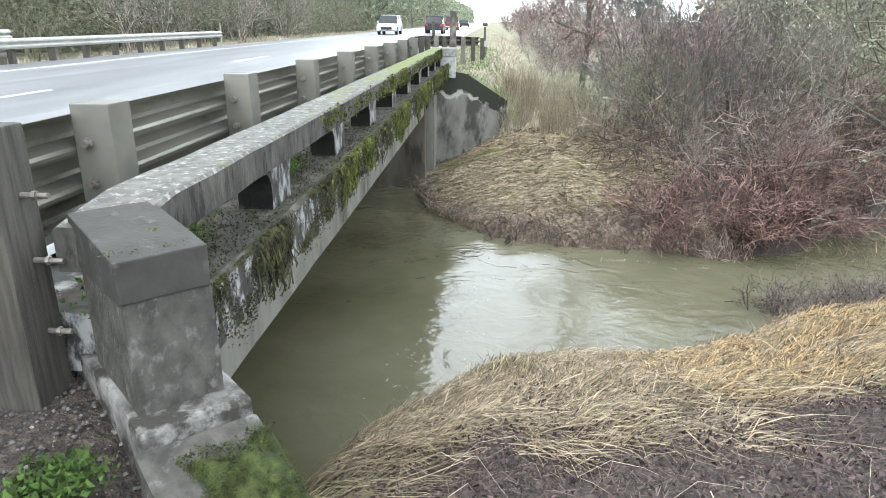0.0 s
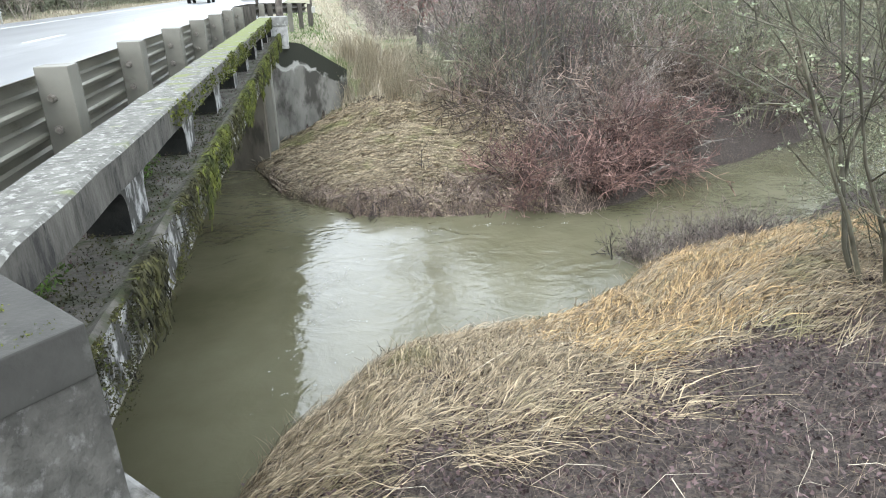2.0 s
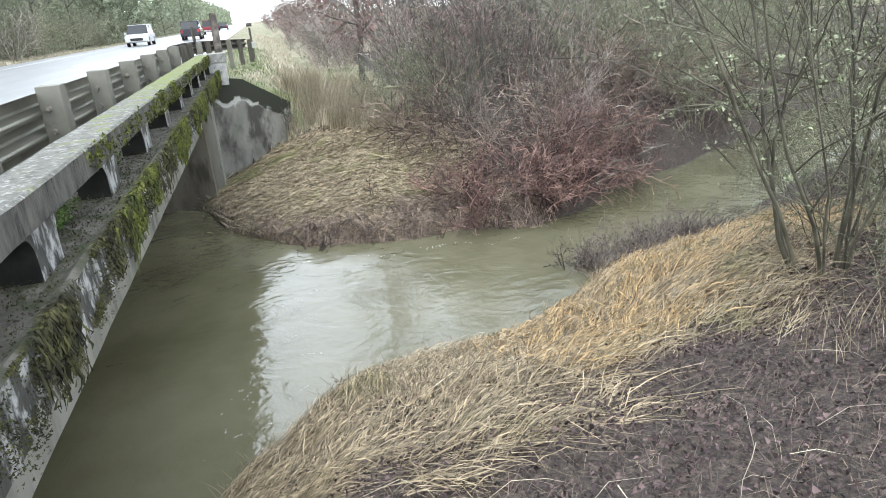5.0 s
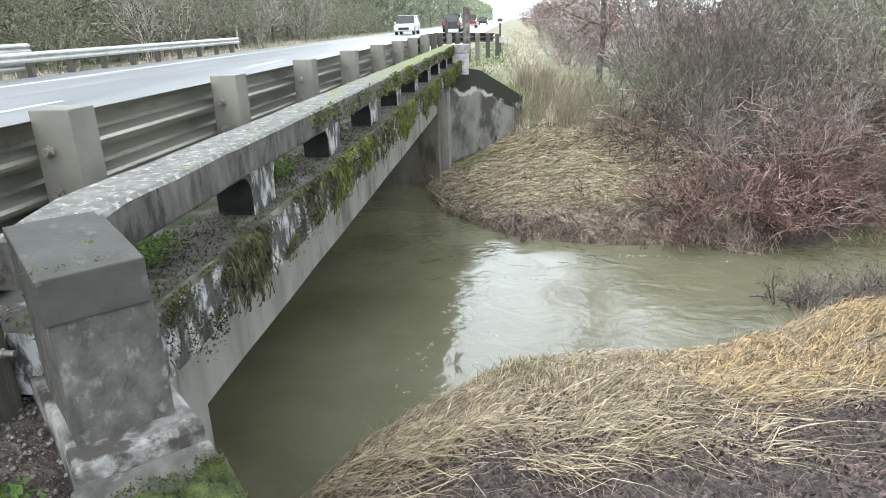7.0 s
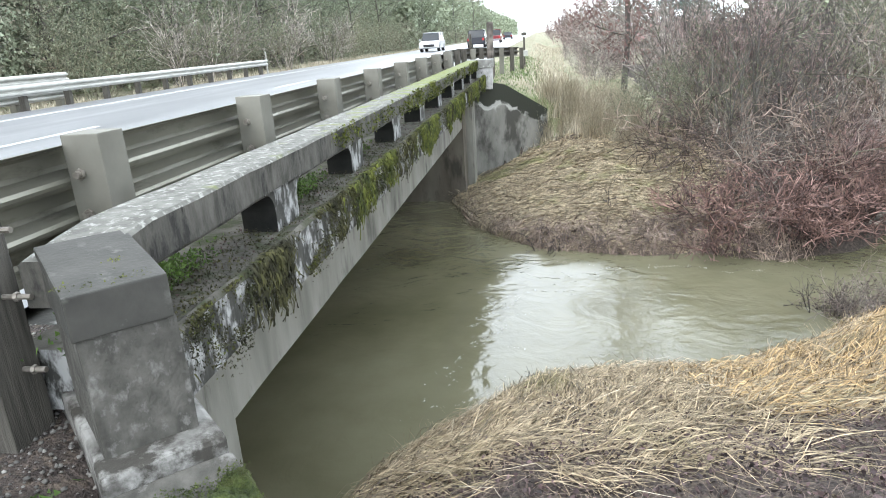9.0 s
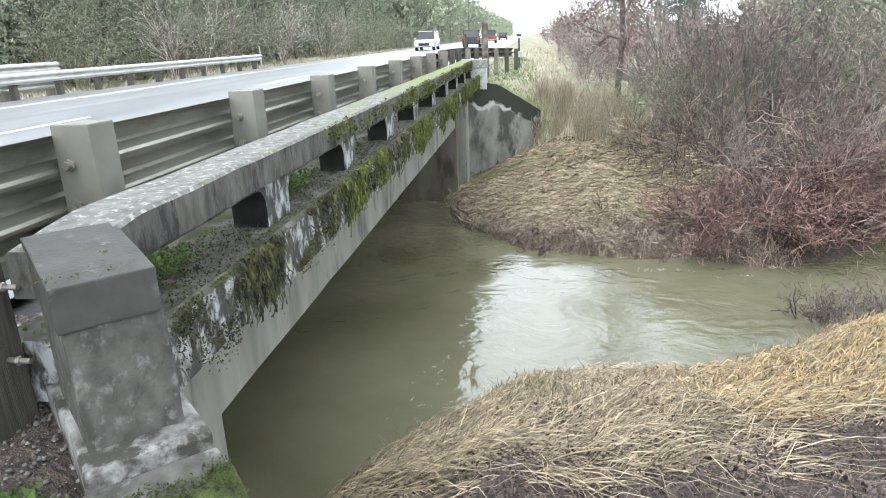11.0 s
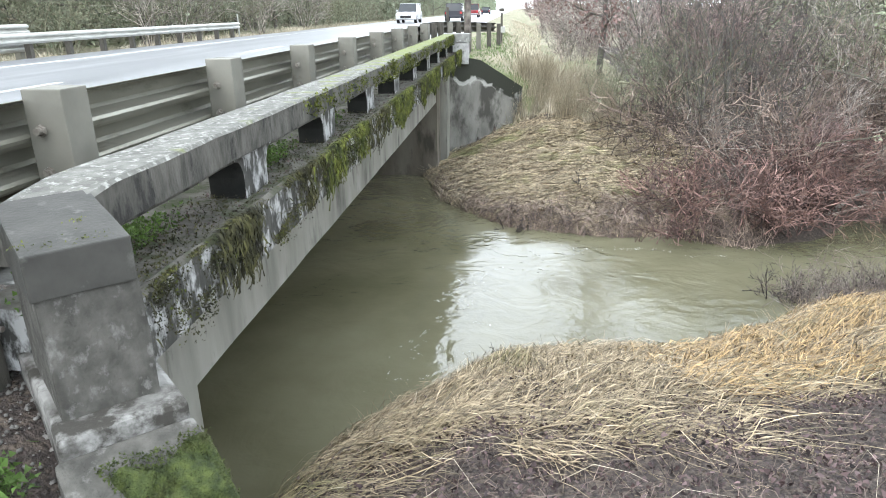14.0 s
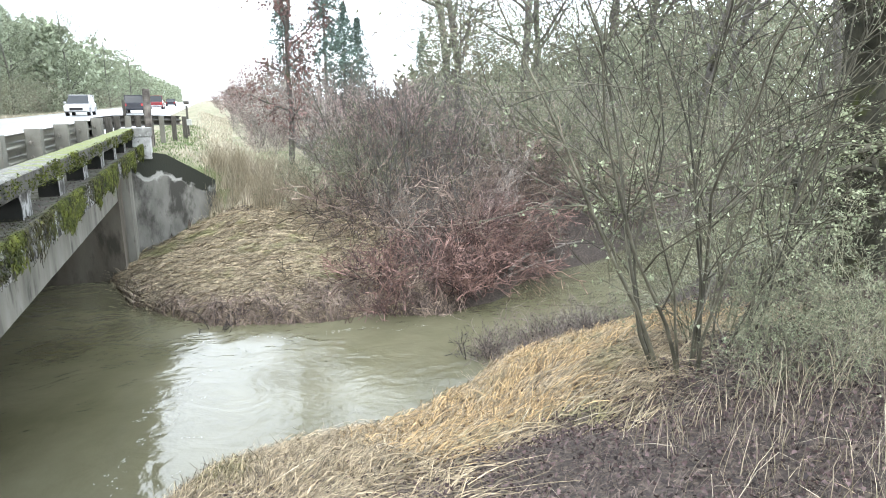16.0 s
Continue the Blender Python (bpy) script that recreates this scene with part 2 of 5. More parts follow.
def water_material():
    m = bpy.data.materials.new("silty_water")
    m.use_nodes = True
    n, l = m.node_tree.nodes, m.node_tree.links
    b = n["Principled BSDF"]
    b.inputs["Roughness"].default_value = 0.06
    b.inputs["IOR"].default_value = 1.6
    g = n.new("ShaderNodeNewGeometry")
    t0 = n.new("ShaderNodeTexNoise")
    t0.inputs["Scale"].default_value, t0.inputs["Detail"].default_value = 0.5, 5
    l.new(g.outputs["Position"], t0.inputs["Vector"])
    r = n.new("ShaderNodeValToRGB")
    r.color_ramp.elements[0].position, r.color_ramp.elements[1].position = 0.35, 0.7
    r.color_ramp.elements[0].color, r.color_ramp.elements[1].color = (0.096, 0.092, 0.054, 1), (0.166, 0.158, 0.104, 1)
    l.new(t0.outputs[0], r.inputs[0])
    l.new(r.outputs[0], b.inputs["Base Color"])
    mp = n.new("ShaderNodeMapping")
    mp.inputs["Rotation"].default_value = (0, 0, radians(20))
    mp.inputs["Scale"].default_value = (1.0, 1.15, 1)
    l.new(g.outputs["Position"], mp.inputs[0])
    t = n.new("ShaderNodeTexNoise")
    t.inputs["Scale"].default_value, t.inputs["Detail"].default_value, t.inputs["Distortion"].default_value = 1.3, 4, 1.2
    l.new(mp.outputs[0], t.inputs["Vector"])
    t2 = n.new("ShaderNodeTexNoise")
    t2.inputs["Scale"].default_value, t2.inputs["Detail"].default_value = 7, 3
    l.new(mp.outputs[0], t2.inputs["Vector"])
    b1 = n.new("ShaderNodeBump")
    b1.inputs["Strength"].default_value, b1.inputs["Distance"].default_value = 0.42, 0.05
    l.new(t.outputs[0], b1.inputs["Height"])
    b2 = n.new("ShaderNodeBump")
    b2.inputs["Strength"].default_value, b2.inputs["Distance"].default_value = 0.4, 0.012
    l.new(t2.outputs[0], b2.inputs["Height"])
    l.new(b1.outputs[0], b2.inputs["Normal"])
    l.new(b2.outputs[0], b.inputs["Normal"])
    return m


def wing_material():
    """Grey concrete with a black algae band under the sloping top, a broken white lime line below it."""
    m = mat("stained_wing_concrete", (0.16, 0.157, 0.138), (0.30, 0.295, 0.265), 3.0, 0.85, 0.4, 40, c3=(0.07, 0.068, 0.058), s3=1.6, t3=0.52, stretch=(1, 1, 0.5))
    n, l = m.node_tree.nodes, m.node_tree.links
    b = n["Principled BSDF"]
    grey = b.inputs["Base Color"].links[0].from_socket
    tc = n.new("ShaderNodeTexCoord")
    across = n.new("ShaderNodeVectorMath")
    across.operation = "DOT_PRODUCT"
    across.inputs[1].default_value = (-0.43, 0.0, -1.0)
    l.new(tc.outputs["Object"], across.inputs[0])
    t = n.new("ShaderNodeTexNoise")
    t.inputs["Scale"].default_value, t.inputs["Detail"].default_value = 1.7, 9
    l.new(tc.outputs["Object"], t.inputs["Vector"])
    wav = n.new("ShaderNodeMath")
    wav.operation = "MULTIPLY_ADD"
    wav.inputs[1].default_value = 0.95
    l.new(t.outputs[0], wav.inputs[0])
    l.new(across.outputs["Value"], wav.inputs[2])
    r = n.new("ShaderNodeValToRGB")
    r.color_ramp.elements[0].position, r.color_ramp.elements[1].position = 0.0, 1.0
    for pos, c in ((0.595, 0.0), (0.62, 0.42), (0.65, 0.42), (0.69, 1.0)):
        e = r.color_ramp.elements.new(pos)
        e.color = (c, c, c, 1)
    r.color_ramp.elements[0].color, r.color_ramp.elements[-1].color = (0, 0, 0, 1), (1, 1, 1, 1)
    half = n.new("ShaderNodeMath")
    half.operation = "MULTIPLY"
    half.inputs[1].default_value = 0.5
    l.new(wav.outputs[0], half.inputs[0])
    l.new(half.outputs[0], r.inputs[0])
    lo = n.new("ShaderNodeMix")
    lo.data_type = "RGBA"
    lo.inputs[6].default_value, lo.inputs[7].default_value = (0.022, 0.024, 0.016, 1), (0.40, 0.40, 0.37, 1)
    hi = n.new("ShaderNodeMix")
    hi.data_type = "RGBA"
    k1, k2 = n.new("ShaderNodeMapRange"), n.new("ShaderNodeMapRange")
    k1.inputs[2].default_value, k2.inputs[1].default_value = 0.5, 0.5
    t5 = n.new("ShaderNodeTexNoise")
    t5.inputs["Scale"].default_value, t5.inputs["Detail"].default_value = 2.3, 5
    l.new(tc.outputs["Object"], t5.inputs["Vector"])
    gap = n.new("ShaderNodeMapRange")
    gap.inputs[1].default_value, gap.inputs[2].default_value = 0.47, 0.56
    l.new(t5.outputs[0], gap.inputs[0])
    lime = n.new("ShaderNodeMath")
    lime.operation = "MULTIPLY"
    l.new(r.outputs[0], lime.inputs[0])
    l.new(gap.outputs[0], lime.inputs[1])
    l.new(lime.outputs[0], k1.inputs[0])
    l.new(r.outputs[0], k2.inputs[0])
    l.new(k1.outputs[0], lo.inputs[0])
    l.new(k2.outputs[0], hi.inputs[0])
    l.new(lo.outputs[2], hi.inputs[6])
    l.new(grey, hi.inputs[7])
    l.new(hi.outputs[2], b.inputs["Base Color"])
    return m


M_WING = wing_material()
M_SOIL = ground_material()
M_WATER = water_material()


# ---- mesh helpers ----
def raw_mesh(name, verts, quads, material, tris=None):
    me = bpy.data.meshes.new(name)
    verts = np.asarray(verts, dtype=np.float32).reshape(-1, 3)
    quads = np.asarray(quads, dtype=np.int32).reshape(-1, 4)
    tris = np.zeros((0, 3), np.int32) if tris is None else np.asarray(tris, dtype=np.int32).reshape(-1, 3)
    me.vertices.add(len(verts))
    me.vertices.foreach_set("co", verts.ravel())
    loops = np.concatenate([quads.ravel(), tris.ravel()])
    me.loops.add(len(loops))
    me.loops.foreach_set("vertex_index", loops)
    me.polygons.add(len(quads) + len(tris))
    starts = np.concatenate([np.arange(len(quads)) * 4, len(quads) * 4 + np.arange(len(tris)) * 3]).astype(np.int32)
    me.polygons.foreach_set("loop_start", starts)
    me.update(calc_edges=True)
    me.materials.append(material)
    return me


def part(name, bm, material, parent, label=""):
    me = bpy.data.meshes.new(name)
    bmesh.ops.recalc_face_normals(bm, faces=bm.faces[:])
    bm.to_mesh(me)
    bm.free()
    for m in material if isinstance(material, (list, tuple)) else [material]:
        me.materials.append(m)
    ob = new(name, me)
    ob.parent = parent
    return tagged(ob, label)


def raw_part(name, me, parent, label=""):
    ob = new(name, me)
    ob.parent = parent
    return tagged(ob, label)


def smooth(me):
    me.polygons.foreach_set("use_smooth", [True] * len(me.polygons))
    return me


def box_bm(x0, x1, y0, y1, z0, z1, bevel=0.0, bm=None, cuts=0, rough=0.0):
    own = bm is None
    bm = bmesh.new() if own else bm
    r = bmesh.ops.create_cube(bm, size=1)
    for v in r["verts"]:
        v.co = Vector(((x0 + x1) / 2 + v.co.x * (x1 - x0), (y0 + y1) / 2 + v.co.y * (y1 - y0), (z0 + z1) / 2 + v.co.z * (z1 - z0)))
    if bevel:
        es = list({e for v in r["verts"] for e in v.link_edges})
        bmesh.ops.bevel(bm, geom=es, offset=bevel, segments=2, affect="EDGES", profile=0.6)
    return bm


def prism_bm(profile, axis_pts, bm=None):
    """Sweep a closed profile of (u, w) along points (x, y, z, ux, uy): u runs along (ux, uy), w up."""
    bm = bm or bmesh.new()
    rings = []
    for x, y, z, ux, uy in axis_pts:
        rings.append([bm.verts.new((x + u * ux, y + u * uy, z + w)) for u, w in profile])
    k = len(profile)
    for a, b in zip(rings, rings[1:]):
        for i in range(k):
            bm.faces.new((a[i], a[(i + 1) % k], b[(i + 1) % k], b[i]))
    bm.faces.new(rings[0])
    bm.faces.new(list(reversed(rings[-1])))
    return bm


def roughen(bm, amount, scale=3.0, cut=0.0):
    for v in bm.verts:
        v.co += Vector(noise.noise_vector(v.co * scale)) * amount + Vector(noise.noise_vector(v.co * scale * 5)) * amount * 0.4
    return bm


# ---- the lie of the land ----
WATER = -2.6
NX = np.array([-60, -1.45, -1.3, -1.1, -0.7, 0, 0.3, 1.3, 2.3, 3.3, 4.0, 4.8, 6.1, 8.2, 12, 18, 60])
NY = np.array([2.6, 2.6, 4.3, 4.9, 5.8, 6.55, 6.85, 7.1, 7.25, 7.65, 8.35, 8.75, 8.7, 10.3, 12.2, 15.3, 38])
FX = np.array([-60, -1.9, -1.45, -1.05, -0.5, 0.5, 1.7, 3.1, 4.4, 5.5, 6.6, 8, 12, 18, 60])
FY = np.array([16.4, 16.4, 15.3, 13.9, 13.1, 12.1, 11.65, 11.7, 11.2, 11.7, 12.8, 13.3, 15.2, 18.8, 43])


def wob(x, y, s, k=0.0):
    return np.sin(x * s + 1.7 * np.sin(y * s * 0.83 + k)) * np.cos(y * s * 1.13 - 1.3 * np.sin(x * s * 0.71 + 2 * k))


def land(x, y):
    x, y = np.asarray(x, float), np.asarray(y, float)
    n = np.interp(x, NX, NY) + 0.10 * wob(x, x * 0, 2.3)
    f = np.interp(x, FX, FY) + 0.10 * wob(x, x * 0 + 3, 2.1)
    dn, df = n - y, y - f
    zn = WATER + 2.9 * (1 - np.exp(-np.maximum(dn, 0) / 5.3)) + 0.14 * (1 - np.exp(-np.maximum(dn, 0) / 0.15))
    up = np.maximum(df, 0)
    left_low = np.clip(0.24 + 0.76 * (x + 1.1) / 3.0, 0.12, 1)
    rise = np.where(y < 18.3 + 0.72 * x, left_low, 1)
    low = 1 - (1 - np.interp(x, [2.6, 4.4], [0.58, 1.0])) * np.interp(y, [15.8, 19.0], [1, 0])
    rise = rise * low
    zf = WATER + (1.22 * (1 - np.exp(-up / 1.9)) + 0.03 * np.minimum(up, 12)) * rise + 0.10 * (1 - np.exp(-up / 0.15))
    bed = WATER - 0.7 * (1 - np.exp(np.minimum(np.maximum(dn, df), 0) / 0.5))
    z = np.where(dn > 0, zn, np.where(df > 0, zf, bed))
    lumps = 0.05 * wob(x, y, 1.9) + 0.03 * wob(x, y, 4.7, 1.0)
    z = z + np.where((dn > 0.2) | (df > 0.2), lumps, 0)
    side = np.maximum(x + np.interp(y, [18, 21], [1.25, 0.1]), 0) * np.where(y > 10, 0.36, 0.55) + np.maximum(-14.6 - x, 0) * 0.5
    across = (x + 0.955) * 0.70 + (y - 2.12) * 0.71
    e_near = -0.13 - side - np.where(x < -1.38, np.maximum(y - 3.4, 0) * 40, np.maximum(across - 0.15, 0) * 7)
    wing = np.where(x < -1.42, 16.6, 18.2 + 0.70 * (x + 0.74))
    e_far = -0.13 - side - np.maximum(wing - y, 0) * np.where(x < -1.42, 40, np.interp(x, [0.66, 1.1], [9.0, 0.55]))
    e = np.maximum(e_near, e_far)
    left = np.where((x < -15.5) & ((y < 2) | (y > 18)), -0.55 + 0.25 * wob(x, y, 0.3), -99)
    return np.maximum(np.maximum(z, e), left)


def spread(vals):
    return np.array(sorted(set(np.round(vals, 3))))


gx = spread(np.concatenate([np.linspace(-1500, -60, 12), np.linspace(-60, -16, 23), np.linspace(-16, -3, 27), np.linspace(-3, 10, 88), np.linspace(10, 24, 41), np.linspace(24, 70, 24), np.linspace(70, 1500, 12)]))
gy = spread(np.concatenate([np.linspace(-800, -20, 9), np.linspace(-20, -2, 19), np.linspace(-2, 20, 148), np.linspace(20, 40, 41), np.linspace(40, 120, 41), np.linspace(120, 3000, 20)]))
GX, GY = np.meshgrid(gx, gy)
GZ = land(GX, GY)
nx, ny = len(gx), len(gy)
idx = np.arange(nx * ny).reshape(ny, nx)
quads = np.stack([idx[:-1, :-1], idx[:-1, 1:], idx[1:, 1:], idx[1:, :-1]], -1)
M_VERGE = mat("verge_turf", (0.22, 0.20, 0.13), (0.38, 0.34, 0.24), 1.3, 0.95, 0.6, 12, c3=(0.16, 0.19, 0.08), s3=0.4, t3=0.55, dist=0.05)
ground = new("ground", smooth(raw_mesh("ground", np.stack([GX, GY, GZ], -1), quads, M_SOIL)))
ground.data.materials.append(M_VERGE)
cy = (GY[:-1, :-1] + GY[1:, 1:]).ravel() / 2
cx = (GX[:-1, :-1] + GX[1:, 1:]).ravel() / 2
ground.data.polygons.foreach_set("material_index", (((cy > 18.2) & (cx < 2.8 + 0.05 * cy)) | (cx < -14.5) | (cy > 40)).astype(np.int32))
tagged(ground, "dark soil banks sloping to the creek under flattened straw", "ground", kind="structure")

bm = bmesh.new()
bmesh.ops.create_grid(bm, x_segments=4, y_segments=4, size=0.5)
for v in bm.verts:
    v.co = Vector((v.co.x * 120, 18 + v.co.y * 60, WATER))
water = part("water", bm, M_WATER, None)
tagged(water, "silty olive-brown creek water with slow ripples", "water", kind="structure")

# ---- road ----
bm = bmesh.new()
ys = [-60, -20, 0, 10, 20, 40, 80, 200, 600, 1800]
xs = [-14.2, -12, -7.8, -4.2, -2.35]
zs = [-0.09, -0.04, 0.0, -0.03, -0.07]
grid = [[bm.verts.new((x, y, z)) for x, z in zip(xs, zs)] for y in ys]
for a, b in zip(grid, grid[1:]):
    for i in range(len(xs) - 1):
        bm.faces.new((a[i], a[i + 1], b[i + 1], b[i]))
road = part("road", bm, M_ASPH, None)
tagged(road, "grey worn two-lane asphalt road, damp", "road", kind="structure")


def stripe(x0, x1, y0, y1, z):
    bm = box_bm(x0, x1, y0, y1, z - 0.02, z + 0.004)
    ob = part("lane_marking", bm, M_LINE, None)
    return tagged(ob, "white painted line on the asphalt", "road marking", group="road markings", kind="structure")


stripe(-12.07, -11.93, -50, 1500, -0.036)
stripe(-4.22, -4.10, -50, 1500, -0.026)
for k in range(14):
    stripe(-7.87, -7.73, -15.5 + 12.2 * k, -12.4 + 12.2 * k, 0.002)


# ---- bridge ----
bridge = new("road_bridge")
tagged(bridge, "old mossy concrete road bridge with balustrade over a creek", "bridge")
B0, B1 = 2.62, 17.6
XF, XB = -1.065, -1.36
ZC, ZU, ZS = 0.589, 0.42, 0.19
XL, XG = -0.93, -1.37


def long_strip(name, profile, y0, y1, step, material, amount, label=""):
    n = max(2, int((y1 - y0) / step))
    pts = [(0, y0 + (y1 - y0) * i / n, 0, 1, 0) for i in range(n + 1)]
    bm = prism_bm(profile, pts)
    for v in bm.verts:
        v.co.x += amount * noise.noise(v.co * 2.5) + amount * 0.5 * noise.noise(v.co * 11)
        v.co.z += amount * noise.noise(v.co * 2.5 + Vector((9, 3, 1))) + amount * 0.5 * noise.noise(v.co * 9 + Vector((2, 7, 5)))
    if name == "top_rail":
        for v in bm.verts:
            v.co.z -= 0.05 * max(0.0, min(1.0, (2.7 - v.co.y) / 0.2))
    ob = part(name, bm, material, bridge, label)
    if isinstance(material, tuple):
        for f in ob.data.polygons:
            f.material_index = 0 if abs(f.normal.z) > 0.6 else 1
    return ob


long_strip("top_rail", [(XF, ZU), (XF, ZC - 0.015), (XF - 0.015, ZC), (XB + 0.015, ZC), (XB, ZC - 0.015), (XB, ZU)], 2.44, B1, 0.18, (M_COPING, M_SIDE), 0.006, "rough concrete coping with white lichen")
long_strip("lintel", [(XF - 0.035, 0.392), (XF - 0.035, ZU + 0.01), (XB + 0.06, ZU + 0.01), (XB + 0.06, 0.392)], B0, B1 - 0.02, 0.2, M_SIDE, 0.008, "stained beam below the coping")
long_strip("ledge", [(XL, -0.09), (XL, 0.18), (XL - 0.03, 0.205), (XL - 0.09, 0.168), (XB - 0.2, 0.165), (XB - 0.2, -0.09)], B0 - 0.1, B1 + 0.1, 0.18, (M_SILL, M_FASCIA), 0.012, "stained concrete ledge under the balustrade")
long_strip("girder", [(XG, -0.86), (XG, -0.07), (XG - 0.35, -0.07), (XG - 0.35, -0.86)], 3.4, 16.4, 0.3, M_GIRD, 0.004, "pale streaked concrete edge girder")
# Deck and inner girders are darker than the edge girder.
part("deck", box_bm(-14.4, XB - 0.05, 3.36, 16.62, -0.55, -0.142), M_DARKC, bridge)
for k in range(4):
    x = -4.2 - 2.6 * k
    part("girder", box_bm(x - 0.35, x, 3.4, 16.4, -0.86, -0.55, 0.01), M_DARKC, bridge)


def haunched(x0, x1, y0, y1):
    """A baluster that widens in a curve under the beam."""
    r, z = 0.115, 0.285
    side = [(y0 - 0.015, 0.12), (y0, 0.18), (y0, z)]
    side += [(y0 - r * (1 - math.cos(math.radians(a))), z + r * math.sin(math.radians(a))) for a in (20, 40, 60, 78, 90)]
    side += [(y0 - r, 0.44), (y1 + r, 0.44)]
    side += [(y1 + r * (1 - math.cos(math.radians(a))), z + r * math.sin(math.radians(a))) for a in (90, 78, 60, 40, 20)]
    side += [(y1, z), (y1, 0.18), (y1 + 0.015, 0.12)]
    bm = bmesh.new()
    a = [bm.verts.new((x0, y, z)) for y, z in side]
    b = [bm.verts.new((x1, y, z)) for y, z in side]
    n = len(side)
    for i in range(n):
        bm.faces.new((a[i], a[(i + 1) % n], b[(i + 1) % n], b[i]))
    bm.faces.new(a[::-1])
    bm.faces.new(b)
    bmesh.ops.recalc_face_normals(bm, faces=bm.faces)
    return bm


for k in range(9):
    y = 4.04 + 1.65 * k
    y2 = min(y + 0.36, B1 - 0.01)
    ob = part("baluster", roughen(haunched(XB + 0.055, XF - 0.03, y, y2), 0.006), (M_FASCIA, M_JAMBBLACK), bridge)
    # Jambs facing -y take the black, so their shade is in the colour.
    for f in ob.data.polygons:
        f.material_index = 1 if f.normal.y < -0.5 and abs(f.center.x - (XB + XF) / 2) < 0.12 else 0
# abutments
part("abutment", box_bm(-14.4, XG + 0.005, 2.75, 3.68, -3.6, -0.15, 0.015), M_GIRD, bridge)
# Far abutment, its shaded recess painted in with the darker brown.
part("abutment", box_bm(-14.4, XG + 0.02, 15.95, 16.6, -3.6, -0.15, 0.015), M_RECESS, bridge, "silt-browned concrete abutment, under-bridge shade in its colour")


def pilaster(y0, y1, x0, x1, ztop, zcap, zb, mats):
    part("pilaster_cap", roughen(box_bm(x0, x1, y0, y1, zcap, ztop, 0.012), 0.004), mats[0], bridge, "smooth grey concrete end block")
    part("pilaster", roughen(box_bm(x0 + 0.025, x1 - 0.025, y0 + 0.025, y1 - 0.025, zb, zcap, 0.012), 0.006), mats[1], bridge)


pilaster(17.45, 17.95, -1.36, -0.70, 0.60, 0.40, -0.12, (M_CAPTOP, M_WHITEC))
# far wing wall
bm = bmesh.new()
e, a, b = Vector((-1.19, 17.275)), Vector((-0.72, 17.62)), Vector((0.64, 18.62))
nrm = Vector((-(b - a).y, (b - a).x)).normalized() * 0.3
tops = ((e, -0.11), (a, 0.02), (a.lerp(b, 0.22), -0.05), (b, -0.79))
front = [(bm.verts.new((q.x, q.y, -3)), bm.verts.new((q.x, q.y, z))) for q, z in tops]
back = [(bm.verts.new((q.x + nrm.x, q.y + nrm.y, -3)), bm.verts.new((q.x + nrm.x, q.y + nrm.y, z))) for q, z in tops]
for i in range(3):
    bm.faces.new((front[i][0], front[i + 1][0], front[i + 1][1], front[i][1]))
    bm.faces.new((back[i + 1][0], back[i][0], back[i][1], back[i + 1][1]))
    bm.faces.new((front[i][1], front[i + 1][1], back[i + 1][1], back[i][1]))
for i in (0, 3):
    bm.faces.new((front[i][0], front[i][1], back[i][1], back[i][0]))
bmesh.ops.bevel(bm, geom=[ed for ed in bm.edges if min(v.co.z for v in ed.verts) > -1 and ed.calc_length() > 0.35], offset=0.02, segments=2, affect="EDGES")
part("wing_wall", bm, M_WING, bridge, "black and grey stained concrete wing wall")
part("wing_wall", roughen(box_bm(-1.42, -1.18, 16.58, 17.5, -3.0, -0.125, 0.012), 0.004), M_GIRD, bridge, "pale streaked concrete return wall")
# near end block, turned to the flared wing wall
U, V2 = Vector((0.71, -0.70)), Vector((0.70, 0.71))
A0 = Vector((-0.955, 2.12))


def turned_box(s0, s1, t0, t1, z0, z1, z0b=None, z1b=None, bevel=0.012, rough_by=0.005, cuts=2):
    """A box along the wing: s along it, t across it; z1b: height of the top at the s1 end."""
    bm = bmesh.new()
    r = bmesh.ops.create_cube(bm, size=1)
    for v in r["verts"]:
        s, t = (s1 if v.co.x > 0 else s0), (t1 if v.co.y > 0 else t0)
        z = (z1b if z1b is not None and v.co.x > 0 else z1) if v.co.z > 0 else (z0b if z0b is not None and v.co.x > 0 else z0)
        q = A0 + U * s + V2 * t
        v.co = Vector((q.x, q.y, z))
    bmesh.ops.bevel(bm, geom=bm.edges[:], offset=bevel, segments=2, affect="EDGES", profile=0.6)
    bmesh.ops.subdivide_edges(bm, edges=[e for e in bm.edges if e.calc_length() > 0.12], cuts=cuts, use_grid_fill=True)
    return roughen(bm, rough_by, 5)


part("pilaster_cap", turned_box(-0.52, 0.0, 0.0, 0.30, 0.385, 0.578, z1b=0.532, bevel=0.006, rough_by=0.003), M_SMOOTHC, bridge, "smooth grey concrete end block")
part("pilaster", turned_box(-0.50, -0.012, 0.01, 0.31, -0.3, 0.388), M_CONC, bridge, "pitted grey concrete pilaster")
part("plinth", turned_box(-0.75, 0.10, -0.025, 0.36, -1.4, -0.0, z1b=-0.03, bevel=0.02, rough_by=0.012), M_PALEC, bridge, "chipped pale concrete plinth")
part("wing_wall", turned_box(0.10, 1.7, -0.05, 0.37, -2.2, -0.09, z1b=-0.85, bevel=0.02, rough_by=0.012), M_CONC, bridge, "mossy concrete wing wall")


